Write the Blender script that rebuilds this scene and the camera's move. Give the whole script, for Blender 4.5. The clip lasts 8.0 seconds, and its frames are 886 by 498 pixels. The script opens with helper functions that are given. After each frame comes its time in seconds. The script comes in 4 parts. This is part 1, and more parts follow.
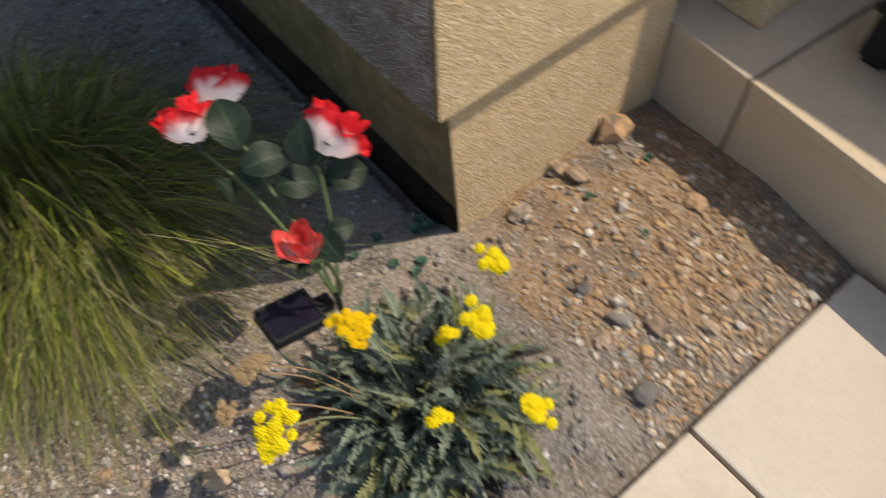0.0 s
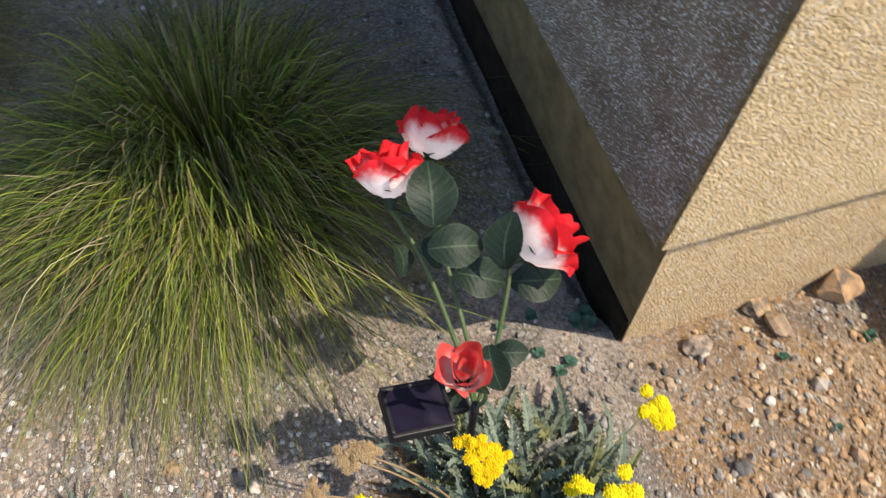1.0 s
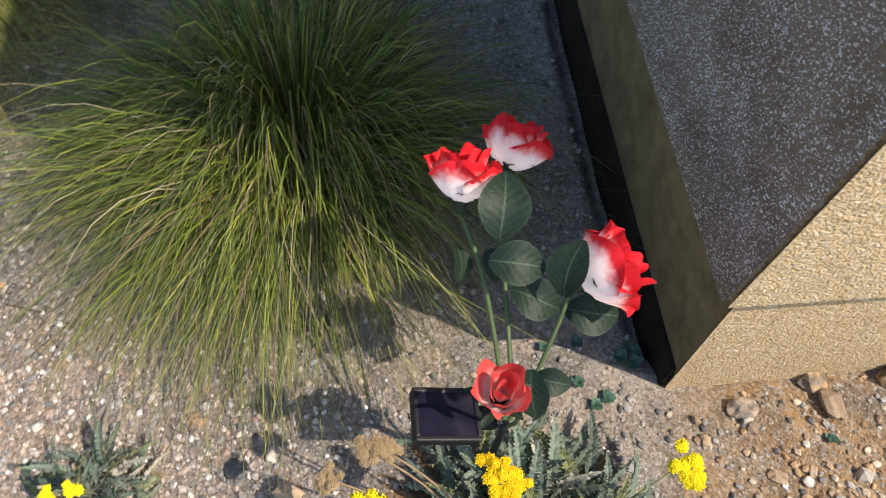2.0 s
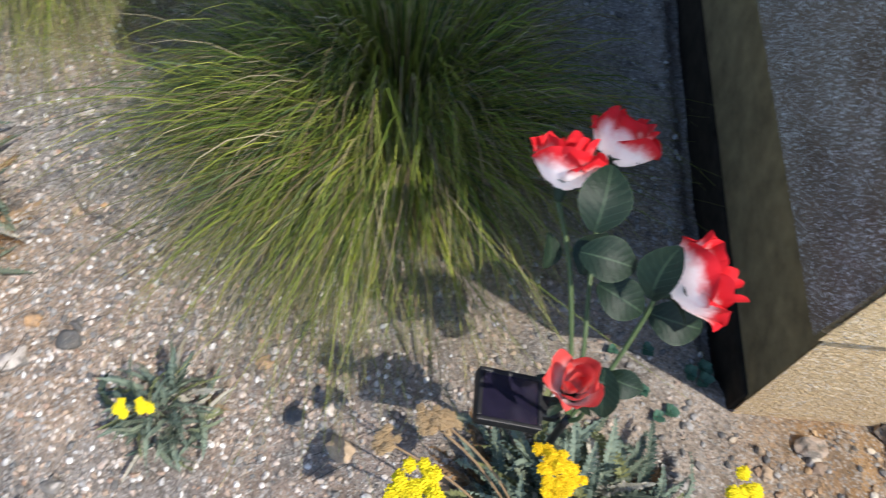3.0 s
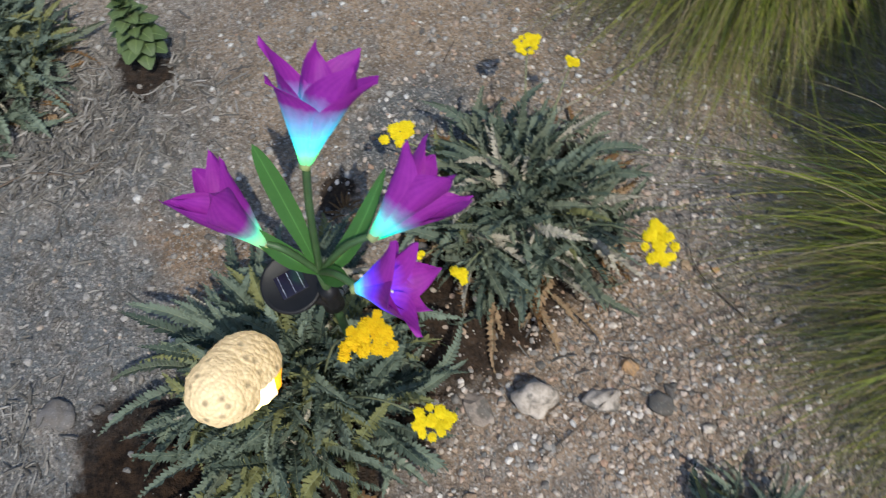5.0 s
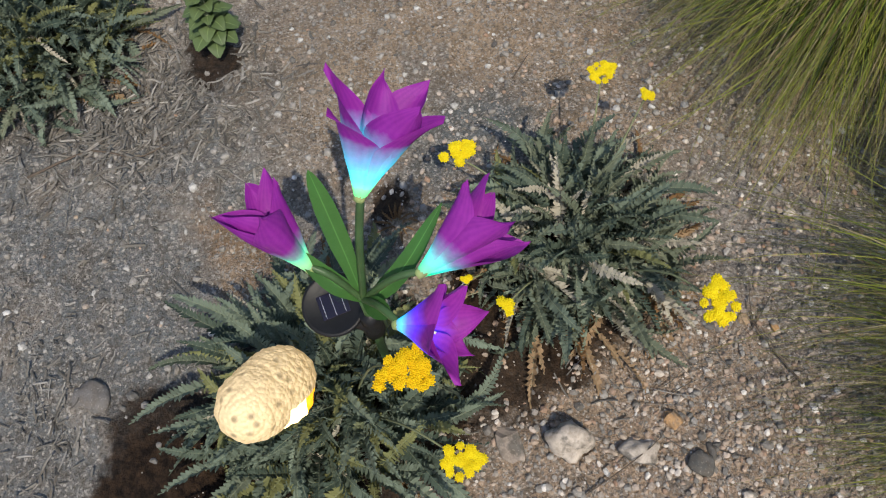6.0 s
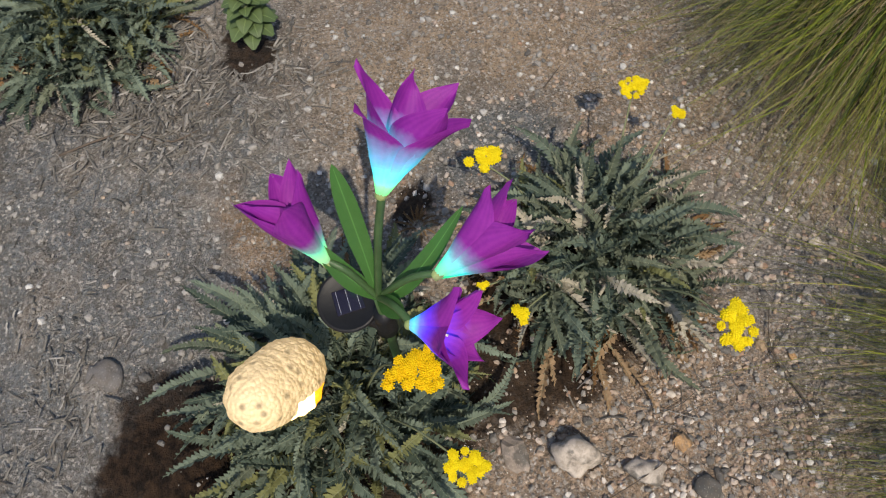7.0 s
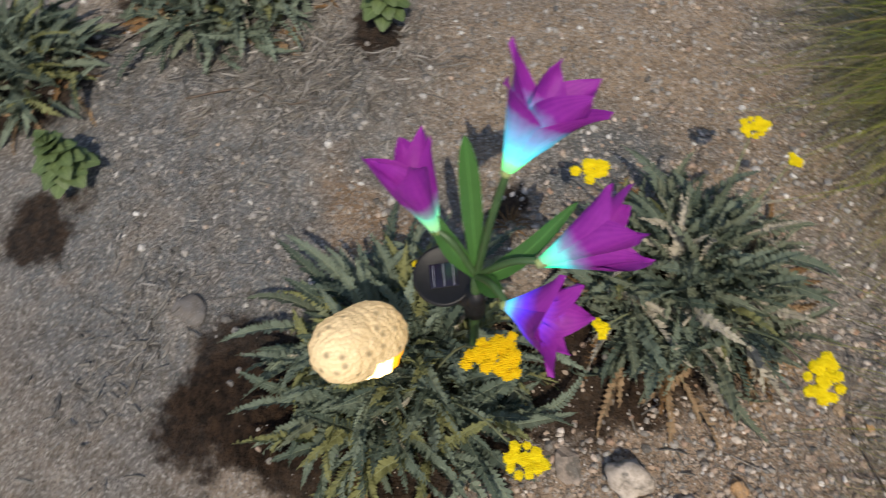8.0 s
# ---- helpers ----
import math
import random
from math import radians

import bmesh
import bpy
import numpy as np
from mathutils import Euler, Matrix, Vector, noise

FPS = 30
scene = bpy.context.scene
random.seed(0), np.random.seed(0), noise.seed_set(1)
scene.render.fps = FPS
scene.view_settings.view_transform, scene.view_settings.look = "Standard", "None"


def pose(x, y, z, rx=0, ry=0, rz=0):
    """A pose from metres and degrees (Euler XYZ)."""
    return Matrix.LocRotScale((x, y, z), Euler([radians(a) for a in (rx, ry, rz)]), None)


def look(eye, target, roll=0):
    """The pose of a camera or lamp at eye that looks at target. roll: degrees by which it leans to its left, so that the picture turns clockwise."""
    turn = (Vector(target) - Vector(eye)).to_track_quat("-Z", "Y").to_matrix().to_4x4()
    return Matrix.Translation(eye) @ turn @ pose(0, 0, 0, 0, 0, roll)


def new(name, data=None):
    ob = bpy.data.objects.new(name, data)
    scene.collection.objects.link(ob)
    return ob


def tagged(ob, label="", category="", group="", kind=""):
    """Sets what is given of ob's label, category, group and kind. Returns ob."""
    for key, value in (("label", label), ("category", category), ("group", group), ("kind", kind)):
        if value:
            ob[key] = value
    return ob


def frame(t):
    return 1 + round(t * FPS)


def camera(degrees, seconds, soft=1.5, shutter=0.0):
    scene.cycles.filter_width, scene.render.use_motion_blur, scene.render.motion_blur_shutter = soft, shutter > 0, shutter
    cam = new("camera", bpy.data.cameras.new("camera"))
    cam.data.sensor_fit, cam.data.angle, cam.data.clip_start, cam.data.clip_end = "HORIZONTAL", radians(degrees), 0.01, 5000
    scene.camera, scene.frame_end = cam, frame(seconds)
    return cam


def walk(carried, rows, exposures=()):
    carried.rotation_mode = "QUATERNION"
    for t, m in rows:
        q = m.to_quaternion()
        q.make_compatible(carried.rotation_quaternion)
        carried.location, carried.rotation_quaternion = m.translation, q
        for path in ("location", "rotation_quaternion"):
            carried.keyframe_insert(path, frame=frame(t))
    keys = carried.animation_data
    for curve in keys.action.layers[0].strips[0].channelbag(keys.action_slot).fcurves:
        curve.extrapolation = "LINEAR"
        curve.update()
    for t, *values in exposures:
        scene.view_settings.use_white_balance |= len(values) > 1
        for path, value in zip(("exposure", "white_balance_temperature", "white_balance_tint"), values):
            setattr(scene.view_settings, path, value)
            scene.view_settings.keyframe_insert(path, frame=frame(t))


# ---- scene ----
cam = camera(62.3, 8.0, soft=1.1, shutter=0.5)
PATH = [
    (0, (0.042, 0.112, 0.964), (-0.056, 1.18, -0.724), -2.5),
    (0.5, (-0.034, 0.214, 0.957), (-0.311, 1.221, -0.748), -0.2),
    (1, (-0.072, 0.278, 0.925), (-0.446, 1.217, -0.801), 3.6),
    (1.2, (-0.077, 0.282, 0.924), (-0.491, 1.218, -0.794), 4.3),
    (2.5, (-0.089, 0.291, 0.915), (-0.618, 1.08, -0.845), 8.8),
    (3, (-0.096, 0.273, 0.913), (-0.704, 0.977, -0.857), 7.0),
    (3.5, (-0.141, 0.21, 0.903), (-0.854, 0.769, -0.88), 2.4),
    (4, (-0.246, 0.097, 0.913), (-1.044, 0.501, -0.876), -1.4),
    (4.5, (-0.364, -0.036, 0.89), (-1.228, 0.243, -0.892), -3.4),
    (5, (-0.465, -0.091, 0.889), (-1.348, 0.065, -0.899), -5.3),
    (6.5, (-0.512, -0.083, 0.884), (-1.407, -0.084, -0.905), -6.2),
    (7, (-0.508, -0.083, 0.884), (-1.415, -0.112, -0.898), -5.7),
    (7.5, (-0.496, -0.085, 0.886), (-1.426, -0.171, -0.883), -4.5),
    (8, (-0.474, -0.118, 0.883), (-1.415, -0.315, -0.871), -3.6),
]
EXPOSURES = [(0, 0.3, 6900, 10), (0.5, 0.65, 6700, 10), (1.0, 0.75, 6600, 10), (2.5, 0.75, 6200, 10), (3.5, 0.6, 5700, 8), (4.5, 0.15, 5900, 7), (5.0, 0.0, 6000, 7), (6.5, 0.0, 6600, 9), (8, -0.1, 6700, 10)]
walk(cam, [(t, look(eye, target, roll)) for t, eye, target, roll in PATH], EXPOSURES)

# ---- light: a warm sun high over the house side, and the sky ----
SUN_EL, SUN_AZ = 55.5, 13.0          # degrees; azimuth from +x towards +y
world = bpy.data.worlds.new("world")
scene.world = world
world.use_nodes = True
wn = world.node_tree.nodes
sky = wn.new("ShaderNodeTexSky")
sky.sky_type, sky.sun_disc = "NISHITA", False
sky.sun_elevation, sky.sun_rotation = radians(SUN_EL), radians(90 - SUN_AZ)
wn["Background"].inputs["Strength"].default_value = 0.15
world.node_tree.links.new(sky.outputs[0], wn["Background"].inputs["Color"])
sun_data = bpy.data.lights.new("sun", "SUN")
sun_data.energy, sun_data.angle, sun_data.color = 3.9, radians(0.55), (1.0, 0.89, 0.74)
sun = new("sun", sun_data)
ce = math.cos(radians(SUN_EL))
sun.matrix_world = look((4 * ce * math.cos(radians(SUN_AZ)), 4 * ce * math.sin(radians(SUN_AZ)), 4 * math.sin(radians(SUN_EL))), (0, 0, 0))


# ---- materials ----
class Nodes:
    """A small node builder for one material."""

    def __init__(self, name):
        self.mat = bpy.data.materials.new(name)
        self.mat.use_nodes = True
        self.tree = self.mat.node_tree
        self.bsdf = self.tree.nodes["Principled BSDF"]
        self.geo = self.tree.nodes.new("ShaderNodeNewGeometry")

    def link(self, a, b):
        self.tree.links.new(a, b)

    def put(self, socket, value):
        if isinstance(value, bpy.types.NodeSocket):
            self.link(value, socket)
        else:
            socket.default_value = value

    def noise(self, scale, detail=4.0, rough=0.6, vector=None, distort=0.0):
        n = self.tree.nodes.new("ShaderNodeTexNoise")
        n.inputs["Scale"].default_value, n.inputs["Detail"].default_value = scale, detail
        n.inputs["Roughness"].default_value, n.inputs["Distortion"].default_value = rough, distort
        self.link(vector or self.geo.outputs["Position"], n.inputs["Vector"])
        return n.outputs["Fac"]

    def cells(self, scale, feature="F1", out="Distance", vector=None):
        n = self.tree.nodes.new("ShaderNodeTexVoronoi")
        n.feature = feature
        n.inputs["Scale"].default_value = scale
        self.link(vector or self.geo.outputs["Position"], n.inputs["Vector"])
        return n.outputs[out]

    def ramp(self, fac, stops, mode="LINEAR"):
        n = self.tree.nodes.new("ShaderNodeValToRGB")
        n.color_ramp.interpolation = mode
        els = n.color_ramp.elements
        while len(els) < len(stops):
            els.new(0.5)
        for e, (p, c) in zip(els, stops):
            e.position = p
            e.color = (c, c, c, 1) if isinstance(c, (int, float)) else (*c, 1)
        self.link(fac, n.inputs[0])
        return n.outputs[0]

    def mix(self, fac, a, b, mode="MIX"):
        n = self.tree.nodes.new("ShaderNodeMix")
        n.data_type, n.blend_type = "RGBA", mode
        self.put(n.inputs[0], fac)
        for i, c in ((6, a), (7, b)):
            self.put(n.inputs[i], (*c, 1) if isinstance(c, tuple) else c)
        return n.outputs[2]

    def math(self, op, a, b=0.0, c=0.0):
        n = self.tree.nodes.new("ShaderNodeMath")
        n.operation = op
        for i, v in enumerate((a, b, c)):
            self.put(n.inputs[i], v)
        return n.outputs[0]

    def smooth(self, value, lo, hi):
        n = self.tree.nodes.new("ShaderNodeMapRange")
        n.interpolation_type = "SMOOTHSTEP"
        for i, v in enumerate((value, lo, hi, 0.0, 1.0)):
            self.put(n.inputs[i], v)
        return n.outputs[0]

    def blob(self, x, y, inner, outer, wobble=None, stretch=(1.0, 1.0), turn=0.0):
        """1 within inner metres of (x, y), 0 past outer, with a wobbling rim."""
        m = self.tree.nodes.new("ShaderNodeMapping")
        m.vector_type = "TEXTURE"
        m.inputs["Location"].default_value = (x, y, 0)
        m.inputs["Rotation"].default_value = (0, 0, radians(turn))
        m.inputs["Scale"].default_value = (*stretch, 1)
        self.link(self.geo.outputs["Position"], m.inputs["Vector"])
        l = self.tree.nodes.new("ShaderNodeVectorMath")
        l.operation = "LENGTH"
        self.link(m.outputs[0], l.inputs[0])
        d = l.outputs["Value"]
        if wobble is not None:
            d = self.math("ADD", d, wobble)
        return self.smooth(d, outer, inner)

    def random(self):
        n = self.tree.nodes.new("ShaderNodeObjectInfo")
        return n.outputs["Random"]

    def island(self):
        return self.geo.outputs["Random Per Island"]

    def uv(self, axis=1):
        t = self.tree.nodes.new("ShaderNodeUVMap")
        sep = self.tree.nodes.new("ShaderNodeSeparateXYZ")
        self.link(t.outputs[0], sep.inputs[0])
        return sep.outputs[axis]

    def bump(self, height, distance, strength=1.0, normal=None):
        b = self.tree.nodes.new("ShaderNodeBump")
        b.inputs["Distance"].default_value, b.inputs["Strength"].default_value = distance, strength
        self.link(height, b.inputs["Height"])
        if normal is not None:
            self.link(normal, b.inputs["Normal"])
        return b.outputs[0]

    def done(self, color, rough=0.8, normal=None, metal=0.0, spec=0.3, emit=None, power=0.0, sss=0.0, trans=0.0):
        i = self.bsdf.inputs
        self.put(i["Base Color"], (*color, 1) if isinstance(color, tuple) else color)
        self.put(i["Roughness"], rough)
        i["Metallic"].default_value = metal
        i["Specular IOR Level"].default_value = spec
        if normal is not None:
            self.link(normal, i["Normal"])
        if emit is not None:
            self.put(i["Emission Color"], (*emit, 1) if isinstance(emit, tuple) else emit)
            self.put(i["Emission Strength"], power)
        if trans:
            # thin leaves and petals let some light through
            t = self.tree.nodes.new("ShaderNodeBsdfTranslucent")
            self.put(t.inputs["Color"], (*color, 1) if isinstance(color, tuple) else color)
            m = self.tree.nodes.new("ShaderNodeMixShader")
            m.inputs[0].default_value = trans
            self.link(self.bsdf.outputs[0], m.inputs[1])
            self.link(t.outputs[0], m.inputs[2])
            self.link(m.outputs[0], self.tree.nodes["Material Output"].inputs["Surface"])
        return self.mat


DAMP_AND_SHADE = ((-0.72, -0.42, 0.11), (-0.67, -0.47, 0.07), (-0.80, -0.02, 0.09), (-1.35, -0.40, 0.05), (-0.92, -0.80, 0.06), (-1.03, -0.14, 0.02), (-0.66, -0.32, 0.09), (-0.76, -0.22, 0.15), (-0.91, 0.09, 0.14), (-0.02, 0.45, 0.12), (-1.45, -0.72, 0.15), (-1.18, -0.93, 0.12), (-0.57, 0.70, 0.12), (-1.30, 0.62, 0.12))   # damp spots, and shade painted dark under the plants: place and size


def ground_material():
    n = Nodes("earth")
    big, mid, fine = n.noise(2.3, 5), n.noise(17, 6, 0.7), n.noise(150, 4, 0.75)
    wob = n.math("MULTIPLY_ADD", n.noise(9, 5, 0.65), 0.28, -0.14)
    tan = n.mix(n.ramp(mid, [(0.3, 0.0), (0.7, 1.0)]), (0.30, 0.215, 0.145), (0.45, 0.35, 0.255))
    grey = n.mix(n.ramp(mid, [(0.3, 0.0), (0.7, 1.0)]), (0.21, 0.20, 0.185), (0.40, 0.38, 0.35))
    warm = n.mix(n.ramp(mid, [(0.3, 0.0), (0.75, 1.0)]), (0.36, 0.205, 0.088), (0.56, 0.365, 0.185))
    col = n.mix(n.ramp(big, [(0.38, 0.0), (0.62, 1.0)]), tan, grey)
    # paler gravelly band beside the large tuft, warm path soil, cast shade painted blue-grey
    col = n.mix(n.blob(-0.62, 0.25, 0.20, 0.42, wob, (1.3, 1.0), 30), col, n.mix(mid, (0.33, 0.305, 0.28), (0.55, 0.52, 0.485)))
    col = n.mix(n.blob(-1.28, 0.02, 0.18, 0.40, wob, (1.2, 1.0)), col, n.mix(mid, (0.33, 0.235, 0.155), (0.50, 0.385, 0.27)))
    col = n.mix(n.blob(-1.05, -0.60, 0.24, 0.38, wob, (1.35, 1.0), 10), col, n.mix(mid, (0.10, 0.112, 0.118), (0.30, 0.315, 0.32)))
    col = n.mix(n.blob(0.27, 0.80, 0.21, 0.25, n.math("MULTIPLY", wob, 0.25), (1.15, 0.9), 42), col, warm)
    col = n.mix(n.blob(-0.14, 0.66, 0.10, 0.24, wob, (1.3, 0.8), 20), col, n.mix(mid, (0.40, 0.31, 0.235), (0.58, 0.48, 0.385)))
    col = n.mix(n.blob(-0.36, 0.32, 0.10, 0.26, wob), col, n.mix(mid, (0.30, 0.22, 0.17), (0.47, 0.37, 0.30)))
    col = n.mix(n.blob(-0.99, -0.35, 0.05, 0.12, wob, (1.0, 0.8), 30), col, n.mix(mid, (0.27, 0.17, 0.10), (0.44, 0.31, 0.20)))
    col = n.mix(n.blob(-0.72, 0.10, 0.13, 0.30, wob, (1.3, 1.0), 60), col, n.mix(mid, (0.34, 0.235, 0.155), (0.56, 0.43, 0.32)))
    patch = n.noise(6.5, 6, 0.68, distort=0.6)
    col = n.mix(n.ramp(patch, [(0.40, 0.62), (0.50, 0.0)]), col, n.mix(mid, (0.13, 0.125, 0.12), (0.27, 0.265, 0.255)))
    col = n.mix(n.ramp(patch, [(0.52, 0.0), (0.64, 0.5)]), col, n.mix(mid, (0.37, 0.29, 0.22), (0.55, 0.46, 0.37)))
    # a shadow tone painted blue-grey on the soil behind the lily light
    col = n.mix(n.blob(-1.125, 0.0, 0.05, 0.13, wob, (0.8, 1.2), 20), col, n.mix(mid, (0.10, 0.115, 0.12), (0.27, 0.28, 0.275)))
    col = n.mix(n.ramp(n.noise(38, 4, 0.7), [(0.40, 0.45), (0.52, 0.0)]), col, (0.12, 0.095, 0.07))
    col = n.mix(n.ramp(n.noise(55, 3, 0.6), [(0.58, 0.0), (0.70, 0.45)]), col, (0.56, 0.51, 0.45))
    speck = n.cells(330, out="Color")
    sep = n.tree.nodes.new("ShaderNodeSeparateColor")
    n.link(speck, sep.inputs[0])
    col = n.mix(n.math("MULTIPLY", n.ramp(sep.outputs[0], [(0.70, 0.0), (0.76, 1.0)]), 0.7), col, n.mix(sep.outputs[1], (0.12, 0.11, 0.10), (0.66, 0.62, 0.57)))
    grit = n.noise(175, 4, 0.7)
    col = n.mix(n.ramp(grit, [(0.56, 0.0), (0.66, 0.6)]), col, (0.60, 0.56, 0.51))
    col = n.mix(n.ramp(grit, [(0.36, 0.6), (0.45, 0.0)]), col, (0.075, 0.065, 0.055))
    col = n.mix(n.ramp(fine, [(0.3, 0.55), (0.55, 0.0)]), col, (0.10, 0.08, 0.06))
    # stains left by drip water, and the plants' shade painted dark under them
    damp_shade = n.mix(n.ramp(n.noise(70, 5, 0.75), [(0.40, 0.0), (0.72, 1.0)]), (0.011, 0.007, 0.005), (0.075, 0.045, 0.026))
    for x, y, r in DAMP_AND_SHADE:
        col = n.mix(n.math("MULTIPLY", n.blob(x, y, r * 0.8, r * 1.15 + 0.012, n.math("MULTIPLY", wob, 0.75)), 0.92), col, damp_shade)
    h = n.math("ADD", n.math("MULTIPLY", fine, 0.6), n.math("ADD", n.math("MULTIPLY", n.noise(420, 3, 0.7), 0.5), n.math("MULTIPLY", mid, 1.2)))
    return n.done(col, 0.95, n.bump(h, 0.011, 1.0), spec=0.15)


def stone_material(name, stops, rough=0.8, per_object=False):
    n = Nodes(name)
    pick = n.random() if per_object else n.island()
    col = n.ramp(pick, stops)
    g = n.noise(90, 5, 0.7)
    if per_object:
        # dark blotches, put into the colour for the pale rock's shaded side
        col = n.mix(n.ramp(n.noise(26, 4, 0.6), [(0.52, 0.0), (0.60, 0.8)]), col, (0.085, 0.085, 0.08))
    col = n.mix(n.ramp(g, [(0.35, 0.5), (0.6, 0.0)]), col, (0.12, 0.095, 0.07))
    col = n.mix(n.ramp(n.noise(420, 2), [(0.6, 0.0), (0.75, 0.35)]), col, (0.62, 0.58, 0.52))
    return n.done(col, rough, n.bump(n.noise(260, 4, 0.7), 0.0012, 0.8), spec=0.25)


def stucco_material(name, base, dark, pale=(0.74, 0.68, 0.58), amount=0.6, grit_scale=230):
    n = Nodes(name)
    mid = n.noise(14, 5, 0.65)
    col = n.mix(n.ramp(mid, [(0.3, 0.0), (0.75, 1.0)]), dark, base)
    col = n.mix(n.ramp(n.noise(3.0, 4), [(0.45, 0.0), (0.75, 0.2)]), col, (0.30, 0.22, 0.13))
    grit = n.cells(330)
    grain = n.math("ADD", n.noise(grit_scale, 3, 0.6), n.math("MULTIPLY_ADD", n.noise(24, 4, 0.65), 0.16, -0.08))
    col = n.mix(n.ramp(grain, [(0.55, 0.0), (0.62, amount)]), col, pale)
    col = n.mix(n.ramp(grain, [(0.34, 0.55), (0.44, 0.0)]), col, (0.24, 0.16, 0.085))
    h = n.math("ADD", n.math("MULTIPLY", n.noise(150, 5, 0.65), 1.0), n.math("MULTIPLY", grit, -0.45))
    return n.done(col, 0.92, n.bump(h, 0.0042, 1.0), spec=0.2)


def slab_material(name, a, b):
    n = Nodes(name)
    col = n.mix(n.ramp(n.noise(7, 6, 0.65), [(0.3, 0.0), (0.7, 1.0)]), a, b)
    col = n.mix(n.ramp(n.noise(60, 5, 0.7), [(0.35, 0.3), (0.55, 0.0)]), col, (0.30, 0.24, 0.17))
    col = n.mix(n.ramp(n.noise(3.5, 4, 0.6), [(0.42, 0.0), (0.66, 0.5)]), col, (0.36, 0.28, 0.19))
    col = n.mix(n.math("MULTIPLY", n.random(), 0.45), col, (0.47, 0.44, 0.40))
    return n.done(col, 0.7, n.bump(n.noise(120, 5, 0.7), 0.0016, 0.6), spec=0.3)


def blade_material(name, stops, tip):
    n = Nodes(name)
    col = n.ramp(n.island(), stops)
    col = n.mix(n.ramp(n.uv(), [(0.6, 0.0), (1.0, 0.5)]), col, tip)
    # foot darkened: the shade in a tuft's heart painted into its blades
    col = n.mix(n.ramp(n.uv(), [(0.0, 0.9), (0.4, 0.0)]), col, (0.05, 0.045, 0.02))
    return n.done(col, 0.55, spec=0.3, trans=0.25)


def leaf_material(name, a, b, dry, dryness=0.18):
    n = Nodes(name)
    r = n.random()
    col = n.mix(r, a, b)
    col = n.mix(n.ramp(r, [(1.0 - dryness, 0.0), (1.0 - dryness + 0.05, 0.85)]), col, dry)
    col = n.mix(n.math("MULTIPLY", n.noise(60, 4), 0.3), col, n.mix(r, b, a))
    col = n.mix(n.ramp(n.uv(0), [(0.0, 0.6), (0.12, 0.0)]), col, (0.30, 0.33, 0.22))
    return n.done(col, 0.75, n.bump(n.noise(500, 3), 0.0008, 0.8), spec=0.2, trans=0.12)


def plain(name, color, rough=0.5, grain=0.12, scale=60, metal=0.0, spec=0.4, bump=0.0005, trans=0.0):
    n = Nodes(name)
    f = n.ramp(n.noise(scale, 5, 0.65), [(0.3, 0.0), (0.7, 1.0)])
    dark = tuple(c * (1 - 2 * grain) for c in color)
    light = tuple(min(1.0, c * (1 + grain)) for c in color)
    return n.done(n.mix(f, dark, light), rough, n.bump(n.noise(scale * 4, 4), bump, 0.6), metal=metal, spec=spec, trans=trans)


EARTH = ground_material()
GRAVEL = stone_material("gravel_stone", [(0.0, (0.12, 0.125, 0.125)), (0.2, (0.38, 0.35, 0.32)), (0.38, (0.40, 0.29, 0.205)), (0.58, (0.52, 0.45, 0.38)), (0.72, (0.35, 0.225, 0.155)), (0.88, (0.60, 0.53, 0.47)), (1.0, (0.78, 0.75, 0.71))])
DULL = stone_material("dull_gravel", [(0.0, (0.09, 0.09, 0.09)), (0.45, (0.27, 0.255, 0.235)), (0.8, (0.36, 0.345, 0.325)), (0.93, (0.42, 0.41, 0.39)), (1.0, (0.66, 0.65, 0.63))])
POCKET = stone_material("warm_gravel", [(0.0, (0.24, 0.15, 0.08)), (0.3, (0.44, 0.29, 0.155)), (0.5, (0.52, 0.37, 0.22)), (0.7, (0.34, 0.20, 0.11)), (0.85, (0.55, 0.46, 0.34)), (1.0, (0.68, 0.62, 0.52))])
STONE = stone_material("field_stone", [(0.0, (0.24, 0.17, 0.12)), (0.25, (0.42, 0.31, 0.20)), (0.5, (0.46, 0.27, 0.12)), (0.75, (0.34, 0.29, 0.25)), (1.0, (0.60, 0.54, 0.46))], per_object=True)
PALE_STONE = stone_material("pale_stone", [(0.0, (0.55, 0.48, 0.41)), (0.5, (0.50, 0.44, 0.38)), (1.0, (0.62, 0.57, 0.51))], per_object=True)
DARK_STONE = stone_material("dark_stone", [(0.0, (0.09, 0.09, 0.092)), (1.0, (0.17, 0.16, 0.155))], per_object=True)
STUCCO = stucco_material("tan_stucco", (0.68, 0.52, 0.30), (0.55, 0.40, 0.215))
# darker copy of STUCCO for the side: its shade is in the colour
SIDE_STUCCO = stucco_material("shaded_stucco", (0.25, 0.205, 0.16), (0.10, 0.07, 0.045), (0.80, 0.80, 0.78), 0.85, 430)
STUCCO_BASE = stucco_material("base_stucco", (0.66, 0.49, 0.28), (0.54, 0.385, 0.205))
SLAB = slab_material("limestone_slab", (0.40, 0.33, 0.25), (0.56, 0.49, 0.40))
RISER = slab_material("riser_slab", (0.44, 0.32, 0.19), (0.55, 0.42, 0.27))
TREAD = slab_material("tread_slab", (0.46, 0.37, 0.25), (0.60, 0.50, 0.37))
BLACK_BAND = plain("black_band", (0.028, 0.021, 0.014), 0.9, 0.3, 30, spec=0.1)
SHADED_BASE = plain("shaded_base", (0.20, 0.145, 0.07), 0.9, 0.2, 25, spec=0.15)
GROUT = plain("grout", (0.16, 0.14, 0.12), 0.95)
